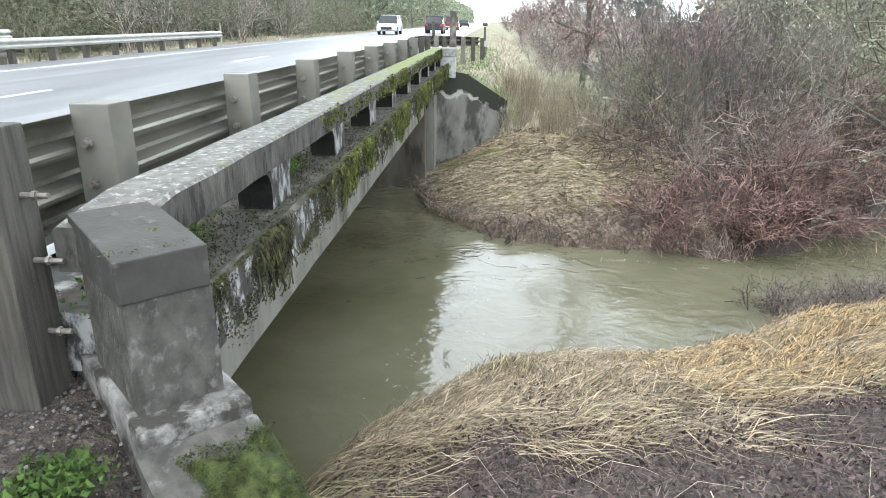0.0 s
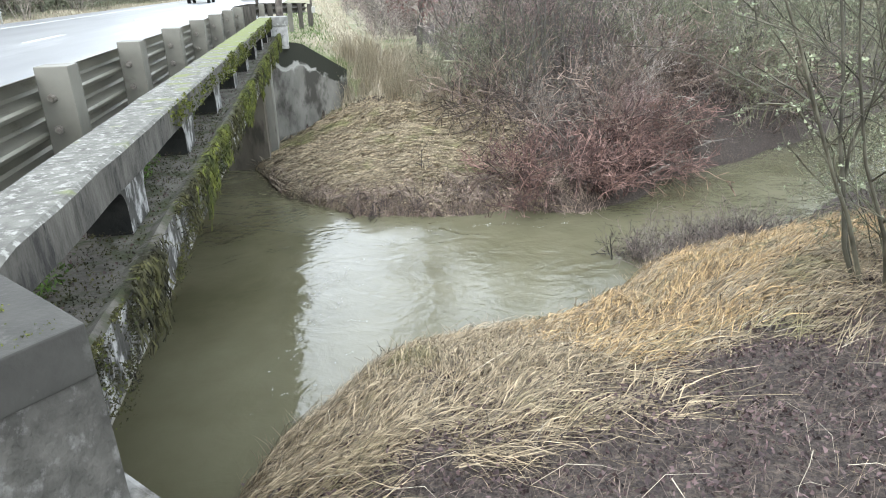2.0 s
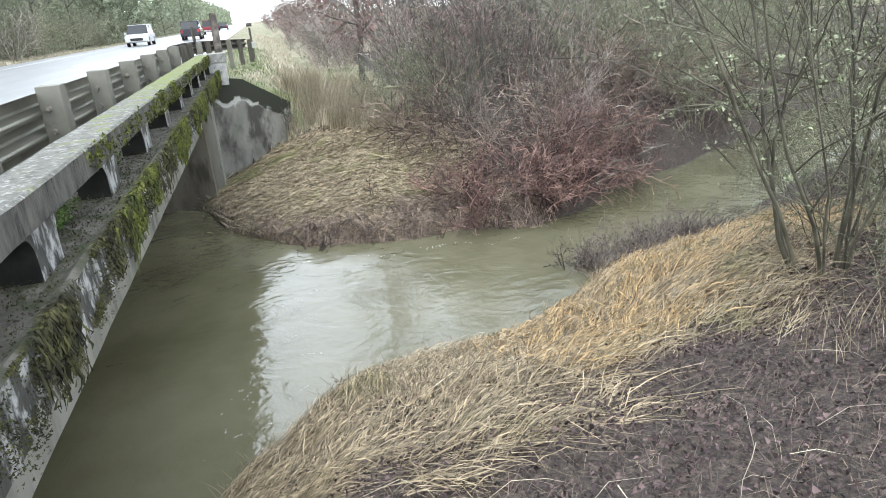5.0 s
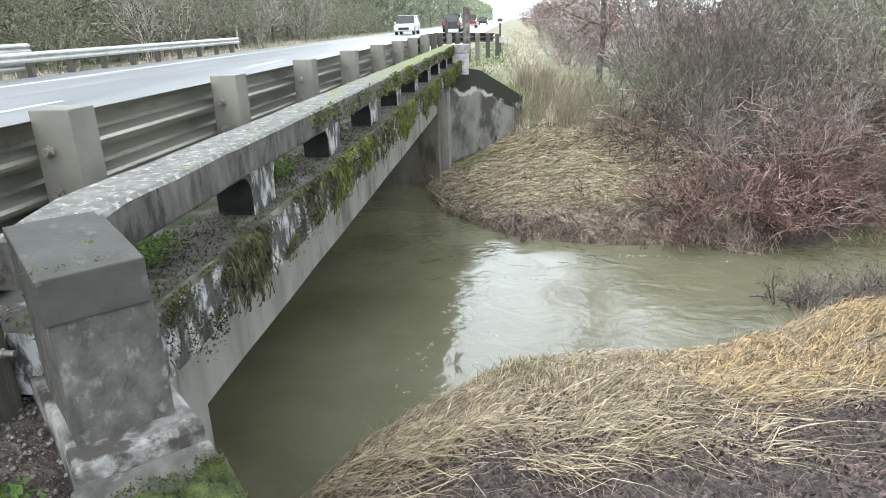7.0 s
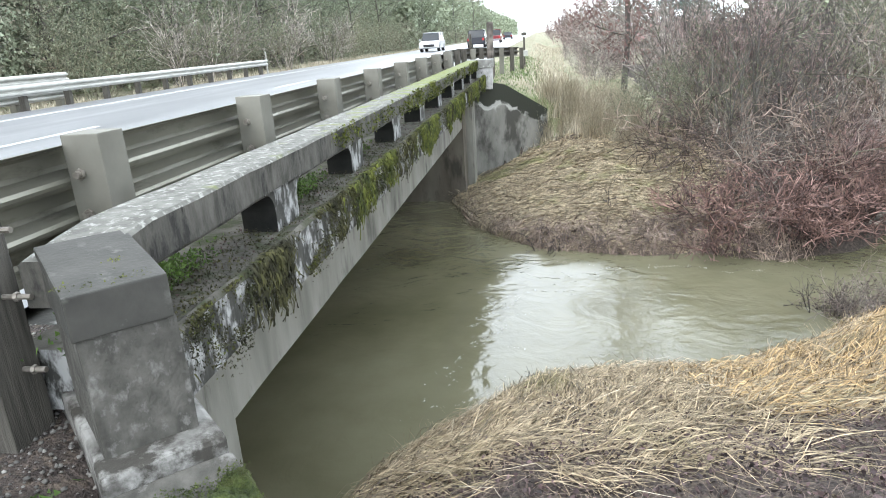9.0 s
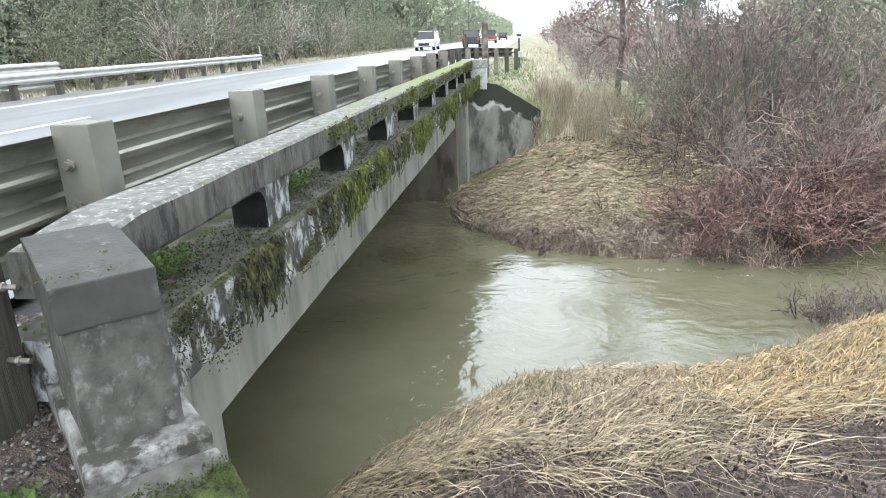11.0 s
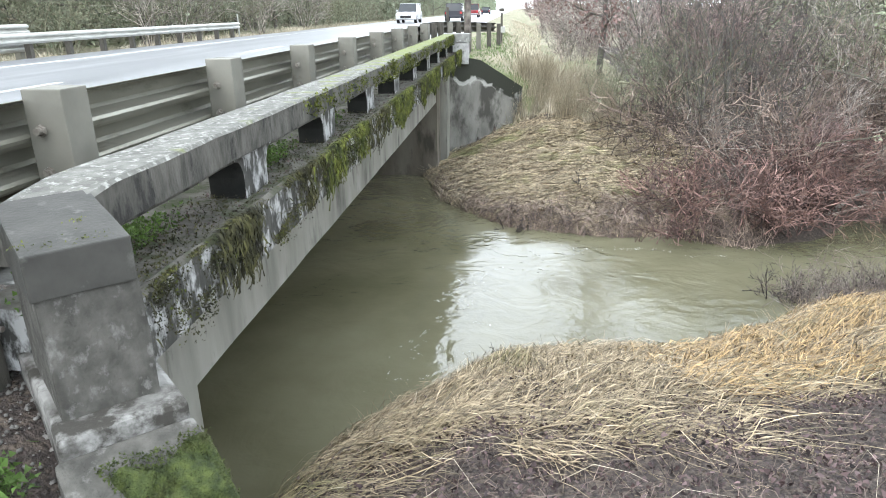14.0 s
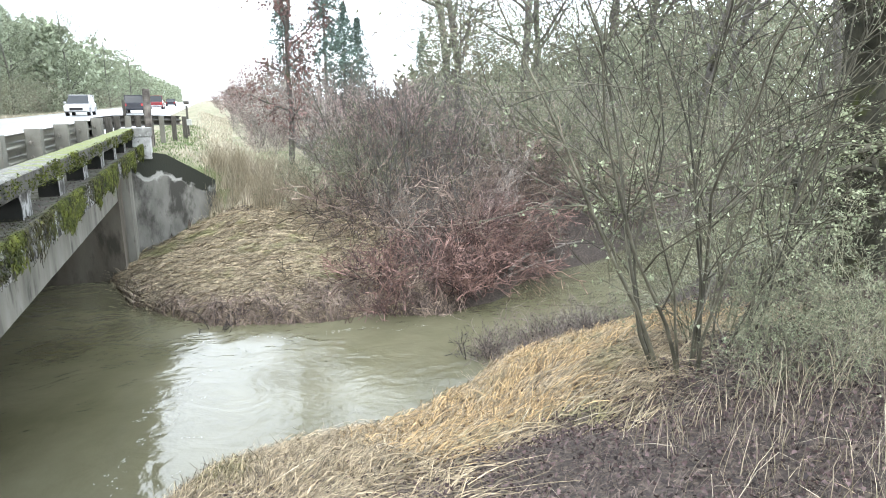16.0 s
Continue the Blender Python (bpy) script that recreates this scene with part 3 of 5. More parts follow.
# ---- guardrails ----
def beam_profile(h=0.31):
    out = [(0.0, 0.155), (-0.01, 0.15), (-0.02, 0.13), (-0.075, 0.105), (-0.08, 0.09), (-0.08, 0.06), (-0.07, 0.045), (-0.01, 0.015), (0, 0)]
    return out + [(u, -w) for u, w in reversed(out[:-1])]


def three_wave_profile():
    one = [(-0.008, 0.097), (-0.018, 0.084), (-0.115, 0.062), (-0.125, 0.045), (-0.125, -0.015), (-0.11, -0.036), (-0.012, -0.062), (-0.003, -0.08)]
    out = [(0.0, 0.27)]
    for k in (1, 0, -1):
        out += [(u, w + 0.194 * k - 0.02) for u, w in one]
    return out + [(0.0, -0.25)]


def w_beam(name, pts, parent, material, face=1, prof=None):
    """An open corrugated strip with thickness along (x, y, z) points; face: side to which it bulges."""
    bm = bmesh.new()
    prof = prof or beam_profile()
    rings = []
    for i, p in enumerate(pts):
        q = pts[min(i + 1, len(pts) - 1)]
        r = pts[max(i - 1, 0)]
        d = Vector((q[0] - r[0], q[1] - r[1], 0)).normalized()
        s = Vector((d.y, -d.x, 0)) * face
        inner = [Vector(p) + s * u + Vector((0, 0, w)) for u, w in prof]
        outer = [v + s * 0.004 for v in inner]
        rings.append([bm.verts.new(v) for v in inner + list(reversed(outer))])
    k = len(rings[0])
    for a, b in zip(rings, rings[1:]):
        for i in range(k):
            bm.faces.new((a[i], a[(i + 1) % k], b[(i + 1) % k], b[i]))
    bm.faces.new(rings[0])
    bm.faces.new(list(reversed(rings[-1])))
    return part(name, bm, material, parent)


def bolt(parent, x, y, z, axis, length=0.03, r=0.018):
    bm = bmesh.new()
    turn = pose(0, 0, 0, 0, 90, 0) if axis == "x" else pose(0, 0, 0, 90, 0, 0)
    bmesh.ops.create_cone(bm, cap_ends=True, segments=8, radius1=r, radius2=r, depth=length, matrix=Matrix.Translation((x, y, z)) @ turn)
    bmesh.ops.create_cone(bm, cap_ends=True, segments=6, radius1=r * 1.7, radius2=r * 1.5, depth=0.012, matrix=Matrix.Translation((x, y, z)) @ turn)
    part("bolt", bm, M_BOLT, parent)


rail = new("guardrail")
tagged(rail, "weathered tan steel guardrail along the bridge edge", "guardrail")
w_beam("rail_beam", [(-1.86, y, 0.53) for y in (-6, 0, 4, 8, 12, 17.5)], rail, M_BEAM, 1, three_wave_profile())
for k in range(8):
    y = 3.42 + 1.945 * k
    p = part("post", roughen(box_bm(-1.86, -1.66, y, y + 0.2, -0.6, 0.85, 0.006), 0.003), M_STEEL, rail)
    bolt(p, -1.785, y - 0.02, 0.66, "y", 0.06)
    bolt(p, -1.785, y - 0.02, 0.46, "y", 0.06)
p = part("end_post", roughen(box_bm(-1.63, -1.43, 2.3, 2.5, -0.8, 0.9, 0.008), 0.004), M_TIMBER, rail, "dark weathered timber end post")
for z, dx in ((0.66, 0.10), (0.42, 0.11), (0.14, 0.09)):
    bolt(p, -1.43 + dx / 2, 2.42, z, "x", dx, 0.011)
# flared end of the rail past the bridge
far_rail = new("guardrail_end")
tagged(far_rail, "dark weathered guardrail flaring away from the road end", "guardrail")
pts = [(-1.86, 17.5, 0.70), (-1.72, 19.5, 0.70), (-1.4, 21.6, 0.66), (-0.9, 23.8, 0.60), (-0.28, 26.2, 0.52)]
w_beam("rail_beam", pts, far_rail, M_TIMBER, 1)
for k in range(9):
    f = k / 8 * 3.99
    i = int(f)
    q = Vector(pts[i]).lerp(Vector(pts[i + 1]), f - i)
    part("post", box_bm(q.x + 0.02, q.x + 0.17, q.y, q.y + 0.15, float(land(q.x + 0.1, q.y)) - 0.2, q.z + 0.13, 0.006), M_TIMBER if k % 3 else M_STEEL, far_rail)


def marker_post(name, x, y, top, r, material, label, tilt=0.0, sides=10):
    bm = bmesh.new()
    z0 = float(land(x, y)) - 0.3
    bmesh.ops.create_cone(bm, cap_ends=True, segments=sides, radius1=r * 1.08, radius2=r, depth=top - z0, matrix=Matrix.Translation((x, y, (top + z0) / 2)) @ pose(0, 0, 0, 0, tilt, 0))
    bmesh.ops.bevel(bm, geom=[e for e in bm.edges if all(v.co.z > top - 0.05 for v in e.verts)], offset=0.01, segments=1, affect="EDGES")
    return tagged(part(name, bm, material, None), label, "post")


marker_post("timber_post", -1.06, 22, 1.55, 0.105, M_TWIG, "round weathered timber post beside the guardrail", 1.0)
marker_post("marker_post", -1.66, 22, 1.24, 0.05, M_TIMBER, "thin dark roadside marker post beside the guardrail", -1.0, 6)
mailbox = new("mailbox")
tagged(mailbox, "dark mailbox on a post at the road verge", "mailbox")
part("post", box_bm(-0.16, -0.08, 28.0, 28.08, -0.9, 1.02, 0.005), M_TIMBER, mailbox)
bm = bmesh.new()
bmesh.ops.create_cone(bm, cap_ends=True, segments=14, radius1=0.075, radius2=0.075, depth=0.2, matrix=Matrix.Translation((-0.12, 28.04, 1.12)) @ pose(0, 0, 0, 0, 90, 0))
for v in bm.verts:
    if v.co.z < 1.12:
        v.co.z = 1.12 - (1.12 - v.co.z) * 0.8
part("box", bm, M_TIMBER, mailbox)
part("newspaper_tube", box_bm(-0.25, 0.02, 27.9, 28.15, 0.28, 0.5, 0.02), M_STEELW, mailbox, "pale box below the mailbox")

# guardrails across the road
left_rail = new("guardrail")
tagged(left_rail, "pale galvanised guardrail on dark posts across the road", "guardrail")
w_beam("rail_beam", [(-14.0, y, 0.5) for y in (8, 14, 20, 28, 35.6)], left_rail, M_STEELW, -1)
for k in range(15):
    y = 35.2 - 1.905 * k
    part("post", box_bm(-14.28, -14.1, y - 0.15, y, -0.7, 0.58, 0.006), M_TIMBER, left_rail)
part("end_marker", box_bm(-14.05, -13.99, 35.62, 35.66, -0.4, 1.05, 0.004), M_STEELW, left_rail)
left_bridge_rail = new("bridge_railing")
tagged(left_bridge_rail, "pale double-beam railing on the opposite bridge edge", "railing")
w_beam("rail_beam", [(-14.5, y, 0.74) for y in (-8, 4, 12, 20.4)], left_bridge_rail, M_STEELW, -1)
w_beam("rail_beam", [(-14.5, y, 0.25) for y in (-8, 4, 12, 20.4)], left_bridge_rail, M_STEELW, -1)
for k in range(14):
    y = 20.2 - 1.905 * k
    part("post", box_bm(-14.8, -14.6, y - 0.18, y, -0.7, 0.86, 0.006), M_STEEL, left_bridge_rail)


# ---- vegetation helpers ----
class Twigs:
    def __init__(self, seed, least=0.0015):
        self.least = least
        self.rng = random.Random(seed)
        self.v, self.q, self.t = [], [], []
        self.tips, self.subs, self.split = [], [], False

    def tube(self, pts, radii, sides, join=None):
        base = len(self.v)
        for i, p in enumerate(pts):
            d = (pts[min(i + 1, len(pts) - 1)] - pts[max(i - 1, 0)]).normalized()
            a = d.orthogonal().normalized()
            b = d.cross(a)
            for k in range(sides):
                an = 2 * math.pi * k / sides
                self.v.append(p + (a * math.cos(an) + b * math.sin(an)) * radii[i])
        for i in range(len(pts) - 1):
            for k in range(sides):
                o, o2 = base + i * sides, base + (i + 1) * sides
                self.q.append((o + k, o + (k + 1) % sides, o2 + (k + 1) % sides, o2 + k))
        if join is not None:
            self.t.append((join, base, base + 1))
        return base

    def limb(self, p, d, length, r, level, spec, join=None):
        """spec per level: (children, child length ratio, angle, segments, wander, rise, sides)"""
        kids, ratio, angle, segs, wander, rise, sides, *low = spec[level]
        low = low[0] if low else 0.25
        rng = self.rng
        pts, dd = [p], d.normalized()
        for i in range(segs):
            dd = (dd + Vector((rng.gauss(0, wander), rng.gauss(0, wander), rng.gauss(0, wander) + rise))).normalized()
            pts.append(pts[-1] + dd * (length / segs))
        radii = [max(r * (1 - 0.75 * i / segs), self.least) for i in range(segs + 1)]
        base = self.tube(pts, radii, sides, join)
        if level + 1 < len(spec):
            for k in range(kids):
                into = self
                if self.split and level == 0:
                    into = Twigs(0, self.least)
                    into.rng = rng
                    self.subs.append(into)
                f = (low + (1 - low) * (k + rng.random()) / kids) * segs
                i = min(int(f), segs - 1)
                q = pts[i].lerp(pts[i + 1], min(f - i, 1))
                ax = (pts[i + 1] - pts[i]).normalized()
                side = ax.orthogonal().normalized()
                side.rotate(Matrix.Rotation(rng.random() * 6.283, 3, ax))
                an = radians(angle) * rng.uniform(0.7, 1.3)
                cd = ax * math.cos(an) + side * math.sin(an)
                into.limb(q, cd, length * ratio * rng.uniform(0.6, 1.25), max(radii[i] * 0.55, self.least), level + 1, spec, base + (i + int(f - i > 0.5)) * sides if into is self else None)
        if level >= len(spec) - 2:
            self.tips += pts[1:]

    def mesh(self, name, material):
        return raw_mesh(name, [tuple(v) for v in self.v], self.q, material, self.t)


def flakes(name, centres, n, size, jitter, seed, material, flat=0.0, droop=0.0, crumpled=False):
    """Small crooked three-cornered leaves or lichen tufts round the given points."""
    rng = np.random.default_rng(seed)
    c = np.asarray([tuple(p) for p in centres], float)
    c = c[rng.integers(0, len(c), n)] + rng.normal(0, jitter, (n, 3))
    d = rng.normal(0, 1, (n, 2, 3))
    d[:, :, 2] *= 1 - flat
    d[:, 0, 2] -= droop
    d /= np.linalg.norm(d, axis=2, keepdims=True)
    s = size * rng.uniform(0.5, 1.6, (n, 1))
    a, b = d[:, 0] * s, d[:, 1] * s * 0.5
    if crumpled:
        v = np.stack([c - b, c + a * 0.5 - b * 0.9, c + a, c + b], 1)
        return raw_mesh(name, v, np.arange(n * 4).reshape(n, 4), material)
    v = np.stack([c - b, c + a, c + b], 1)
    return raw_mesh(name, v, np.zeros((0, 4), int), material, np.arange(n * 3).reshape(n, 3))


def blades(name, base, heading, length, width, lift, arch, seed, material, follow=True, up=0.0, segs=3):
    """Thin grass blades: base (n,2) points, heading angles; they follow the land when flat, or stand when up > 0."""
    rng = np.random.default_rng(seed)
    n = len(base)
    rings = []
    for i in range(segs + 1):
        f = i / segs
        ang = heading + (rng.normal(0, 0.09, n) if i else 0) * f
        if up:
            r = length * (1 - up) * f ** 1.6
            x, y = base[:, 0] + np.cos(ang) * r, base[:, 1] + np.sin(ang) * r
            z = land(base[:, 0], base[:, 1]) - 0.02 + length * up * (f - 0.25 * f * f * (1 - up) * 2)
        else:
            r = length * f
            x, y = base[:, 0] + np.cos(ang) * r, base[:, 1] + np.sin(ang) * r
            z = (land(x, y) if follow else land(base[:, 0], base[:, 1])) + lift * (0.3 + 0.7 * rng.random(n)) + arch * math.sin(math.pi * f) + (-0.015 if i in (0, segs) else 0)
        w = width * (1 - 0.75 * f)
        px, py = -np.sin(ang) * w / 2, np.cos(ang) * w / 2
        tw = rng.normal(0, 0.5, n) * w * 0.6
        rings.append(np.stack([np.stack([x - px, y - py, z - tw], 1), np.stack([x + px, y + py, z + tw], 1)], 1))
    v = np.stack(rings, 1).reshape(n, (segs + 1) * 2, 3)
    off = (np.arange(n) * (segs + 1) * 2)[:, None]
    q = np.concatenate([off + np.array([[2 * i, 2 * i + 1, 2 * i + 3, 2 * i + 2]]) for i in range(segs)], 1).reshape(-1, 4)
    return raw_mesh(name, v, q, material)


def stuff(name, me, label, category):
    return tagged(new(name, me), label, category, kind="stuff")


R = np.random.default_rng(7)


def bank(x):
    return np.interp(x, NX, NY)


def farbank(x):
    return np.interp(x, FX, FY)


def combed(x, y, k):
    return 0.55 * wob(x, y, 0.9, k) + 0.35 * wob(x, y, 2.3, k + 1) + 0.3 * wob(x, y, 5.5, k + 2)


# ---- flattened straw and litter on the near bank ----
def tufted(x, y, heading, per, seed, lo, hi, w, lift, arch, material, fan=0.45, spread_by=0.08, segs=4):
    """Straw in tufts: each tuft's blades share a root, a heading and a height."""
    r = np.random.default_rng(seed)
    n = len(x)
    k = np.repeat(np.arange(n), per)
    m = len(k)
    size = r.uniform(0.7, 1.25, n)
    high = r.random(n)
    bx, by = x[k] + r.normal(0, spread_by, m), y[k] + r.normal(0, spread_by, m)
    a = heading[k] + r.normal(0, fan, m)
    return blades("straw", np.stack([bx, by], 1), a, r.uniform(lo, hi, m) * size[k], r.uniform(w * 0.55, w * 1.45, m), lift * (0.25 + high[k]), arch * (0.2 + high[k]) * r.random(m), seed, material, segs=segs)


def near_straw(n, x0, x1, d0, d1, material, seed, lo, hi, w, base_angle, lift, arch, per=24):
    r = np.random.default_rng(seed)
    x = r.uniform(x0, x1, n)
    d = d0 + (d1 - d0) * r.random(n) ** 1.15
    y = bank(x) - d
    ok = (y > 0.2) & (x - y * 0.1 > -1.4 + np.maximum(0, 3.0 - y) * 0.6)
    ok &= (wob(x, y, 1.3, 4) + r.normal(0, 0.5, n) > -0.85 + 0.42 * np.maximum(d - 1.3, 0) + 0.2 * np.maximum(x - 2, 0) * (d > 1.5))
    x, y = x[ok], y[ok]
    a = base_angle + 1.15 * combed(x, y, seed) + r.normal(0, 0.40, len(x))
    return tufted(x, y, a, per, seed, lo, hi, w, lift, arch, material, 0.33, 0.10)


stuff("flattened_straw", near_straw(2300, -1.2, 6.6, -0.1, 3.6, M_STRAW, 11, 0.18, 0.7, 0.0060, 0.45, 0.07, 0.13, 20), "flattened dry straw combed over the near creek bank", "straw")
stuff("golden_straw", near_straw(980, 1.6, 6.4, -0.12, 2.6, M_STRAWB, 12, 0.22, 0.7, 0.0072, 0.55, 0.09, 0.14, 18), "golden dry straw lying over the bank edge", "straw")
n = 165000
x, y = R.uniform(-1.2, 12, n), R.uniform(-0.5, 9.5, n)
ok = (bank(x) - y > 0.7 + 1.4 * R.random(n)) & (x > -1.1 + np.maximum(0, 3 - y) * 0.75)
x, y = x[ok], y[ok]
c = np.stack([x, y, land(x, y) + 0.02 + 0.03 * R.random(len(x))], 1)
stuff("leaf_litter", flakes("leaf_litter", c, len(c), 0.021, 0.022, 3, M_LITTER, 0.1, 0.0, True), "dark purple-brown dead leaves and weeds on the bank", "leaf litter")
n = 26000
x, y = R.uniform(-1.0, 9, n), R.uniform(0.3, 8.0, n)
ok = (bank(x) - y > 0.15 + 2.4 * R.random(n)) & (x > -1.0 + np.maximum(0, 3 - y) * 0.75)
x, y = x[ok], y[ok]
stuff("dead_stems", blades("dead_stem", np.stack([x, y], 1), combed(x, y, 9) * 2.5 + R.normal(0.5, 0.9, len(x)), R.uniform(0.06, 0.26, len(x)), R.uniform(0.0025, 0.0045, len(x)), 0.05, 0.05 * R.random(len(x)), 25, M_STEMB, segs=2), "fine brown dead stems matted over the litter", "dead stems")
n = 330
x, y = R.uniform(-0.5, 6.6, n), R.uniform(0.8, 7.6, n)
ok = bank(x) - y > 0.15
x, y = x[ok], y[ok]
n = len(x)
stuff("pale_stalks", blades("stalk", np.stack([x, y], 1), R.uniform(-2.6, 0.4, n), R.uniform(0.25, 0.9, n), R.uniform(0.0024, 0.0046, n), 0.10, 0.2 * R.random(n), 21, M_REED), "long pale dead stalks lying on the litter", "grass")
n = 9000
x, y = R.uniform(-0.8, 8, n), R.uniform(0.6, 7, n)
ok = wob(x, y, 2.7, 2) + R.normal(0, 0.2, n) > 0.45
stuff("withered_grass", blades("withered_grass", np.stack([x, y], 1)[ok], R.uniform(0, 6.28, ok.sum()), R.uniform(0.1, 0.28, ok.sum()), np.full(ok.sum(), 0.004), 0, 0, 22, M_STRAW, up=0.35), "short withered grass tufts among dead leaves", "grass")
def standing(x, y, per, seed, lo, hi, w, up, material, lean=None, spread_by=0.06, fan=0.5):
    r = np.random.default_rng(seed)
    k = np.repeat(np.arange(len(x)), per)
    m = len(k)
    lean = r.uniform(0, 6.283, len(x)) if lean is None else lean
    size = r.uniform(0.6, 1.2, len(x))
    base = np.stack([x[k] + r.normal(0, spread_by, m), y[k] + r.normal(0, spread_by, m)], 1)
    return blades("grass", base, lean[k] + r.normal(0, fan, m), r.uniform(lo, hi, m) * size[k], r.uniform(w * 0.6, w * 1.4, m), 0, 0, seed, material, up=up, segs=4)


n = 120
x, y = R.uniform(2.9, 6.8, n), R.uniform(1.7, 4.1, n)
stuff("tall_dry_grass", standing(x, y, 11, 23, 0.2, 0.75, 0.0048, 0.72, M_STALK, None, 0.13, 1.3), "leaning pale dry grass on the near bank", "grass")
n = 900
x = R.uniform(-1.0, 5.5, n)
y = bank(x) - R.uniform(-0.1, 0.5, n)
stuff("bank_edge_grass", blades("bank_edge_grass", np.stack([x, y], 1), R.uniform(0.3, 2.8, n), R.uniform(0.12, 0.5, n), np.full(n, 0.006), 0, 0, 24, M_STRAW, up=0.6, segs=4), "stray grass stalks over the water edge", "grass")

# ---- far bank straw mound and reeds ----
M_MOUND = mat("old_matted_straw", (0.13, 0.098, 0.056), (0.62, 0.51, 0.345), 16, 0.75, 0, c3=(0.27, 0.26, 0.12), s3=0.8, t3=0.6, vary=0.75)
n = 1750
x = R.uniform(-1.35, 4.0, n)
d = R.random(n) ** 0.9 * 6.0
y = farbank(x) + d - 0.1
ok = (y < 17.5 + 0.6 * x) & (R.random(n) > np.clip((x - 2.6) / 1.6, 0, 0.85))
x, y, d = x[ok], y[ok], d[ok]
a = np.where(R.random(len(x)) < 0.4, 0, math.pi) - 0.16 * (x - 1.0) + 0.24 * combed(x, y, 3) + R.normal(0, 0.20, len(x))
stuff("flattened_straw", tufted(x, y, a, 22, 31, 0.3, 0.9, 0.0115, 0.045, 0.06, M_MOUND, 0.36, 0.25, 5), "matted dry straw mound on the far creek bank", "straw")
n = 270
x = -1.3 + 5.9 * R.random(n) ** 0.75
y = farbank(x) - 0.1 + np.interp(x, [-1, 0.5, 2.5], [0.35, 0.6, 1.1]) * R.random(n) ** 1.3
stuff("dark_weeds", tufted(x, y, R.uniform(2.6, 6.8, n), 12, 36, 0.2, 0.75, 0.011, 0.08, 0.2, M_SNAG, 1.0, 0.12), "dark dead weed stems along the waterline", "weeds")
n = 420
x, y = R.uniform(0.45, 2.9, n), R.uniform(16.6, 21, n)
ok = (y > 18.0 + 0.6 * x - 1.6 * np.maximum(0, x - 0.75)) & (y < 18.8 + 1.4 * (x - 0.3) + 1.5 * R.random(n))
x, y = x[ok], y[ok]
stuff("pale_reed_grass", standing(x, y, 22, 32, 0.45, 1.35, 0.013, 0.72, M_REED, R.normal(5.0, 0.9, len(x)), 0.09, 0.6), "tall pale dead grass beside the wing wall", "grass")
n = 17000
x, y = R.uniform(-1.0, 5.5, n), 18 + 70 * R.random(n) ** 1.7
ok = (x < 0.7 + 0.03 * y) & (x > -0.2 + R.random(n))
stuff("verge_grass", blades("verge_grass", np.stack([x, y], 1)[ok], R.uniform(0, 6.28, ok.sum()), R.uniform(0.15, 0.5, ok.sum()), R.uniform(0.012, 0.03, ok.sum()), 0, 0, 33, M_REED, up=0.6, segs=2), "pale dead grass on the road verge", "grass")
n = 5000
x, y = R.uniform(-1.5, 0.6, n), 18 + 22 * R.random(n) ** 1.4
stuff("green_verge", blades("green_verge", np.stack([x, y], 1), R.uniform(0, 6.28, n), R.uniform(0.08, 0.2, n), R.uniform(0.012, 0.025, n), 0, 0, 34, M_GRASS, up=0.6, segs=2), "short green grass along the road edge", "grass")
n = 16000
x, y = R.uniform(-20, -14.7, n), -4 + 120 * R.random(n) ** 1.5
stuff("verge_grass", blades("verge_grass", np.stack([x, y], 1), R.uniform(0, 6.28, n), R.uniform(0.2, 0.6, n), R.uniform(0.02, 0.05, n), 0, 0, 35, M_REED, up=0.7, segs=2), "dry grass verge across the road", "grass")

n = 46
x = R.uniform(-1.75, -0.3, n)
y = farbank(x) + R.uniform(-0.5, 0.5, n)
stuff("waterside_grass", standing(x, y, 14, 37, 0.2, 0.75, 0.011, 0.5, M_STALK, R.normal(3.6, 0.7, n), 0.1, 0.7), "drooping olive-brown grass at the water edge under the bridge", "grass")

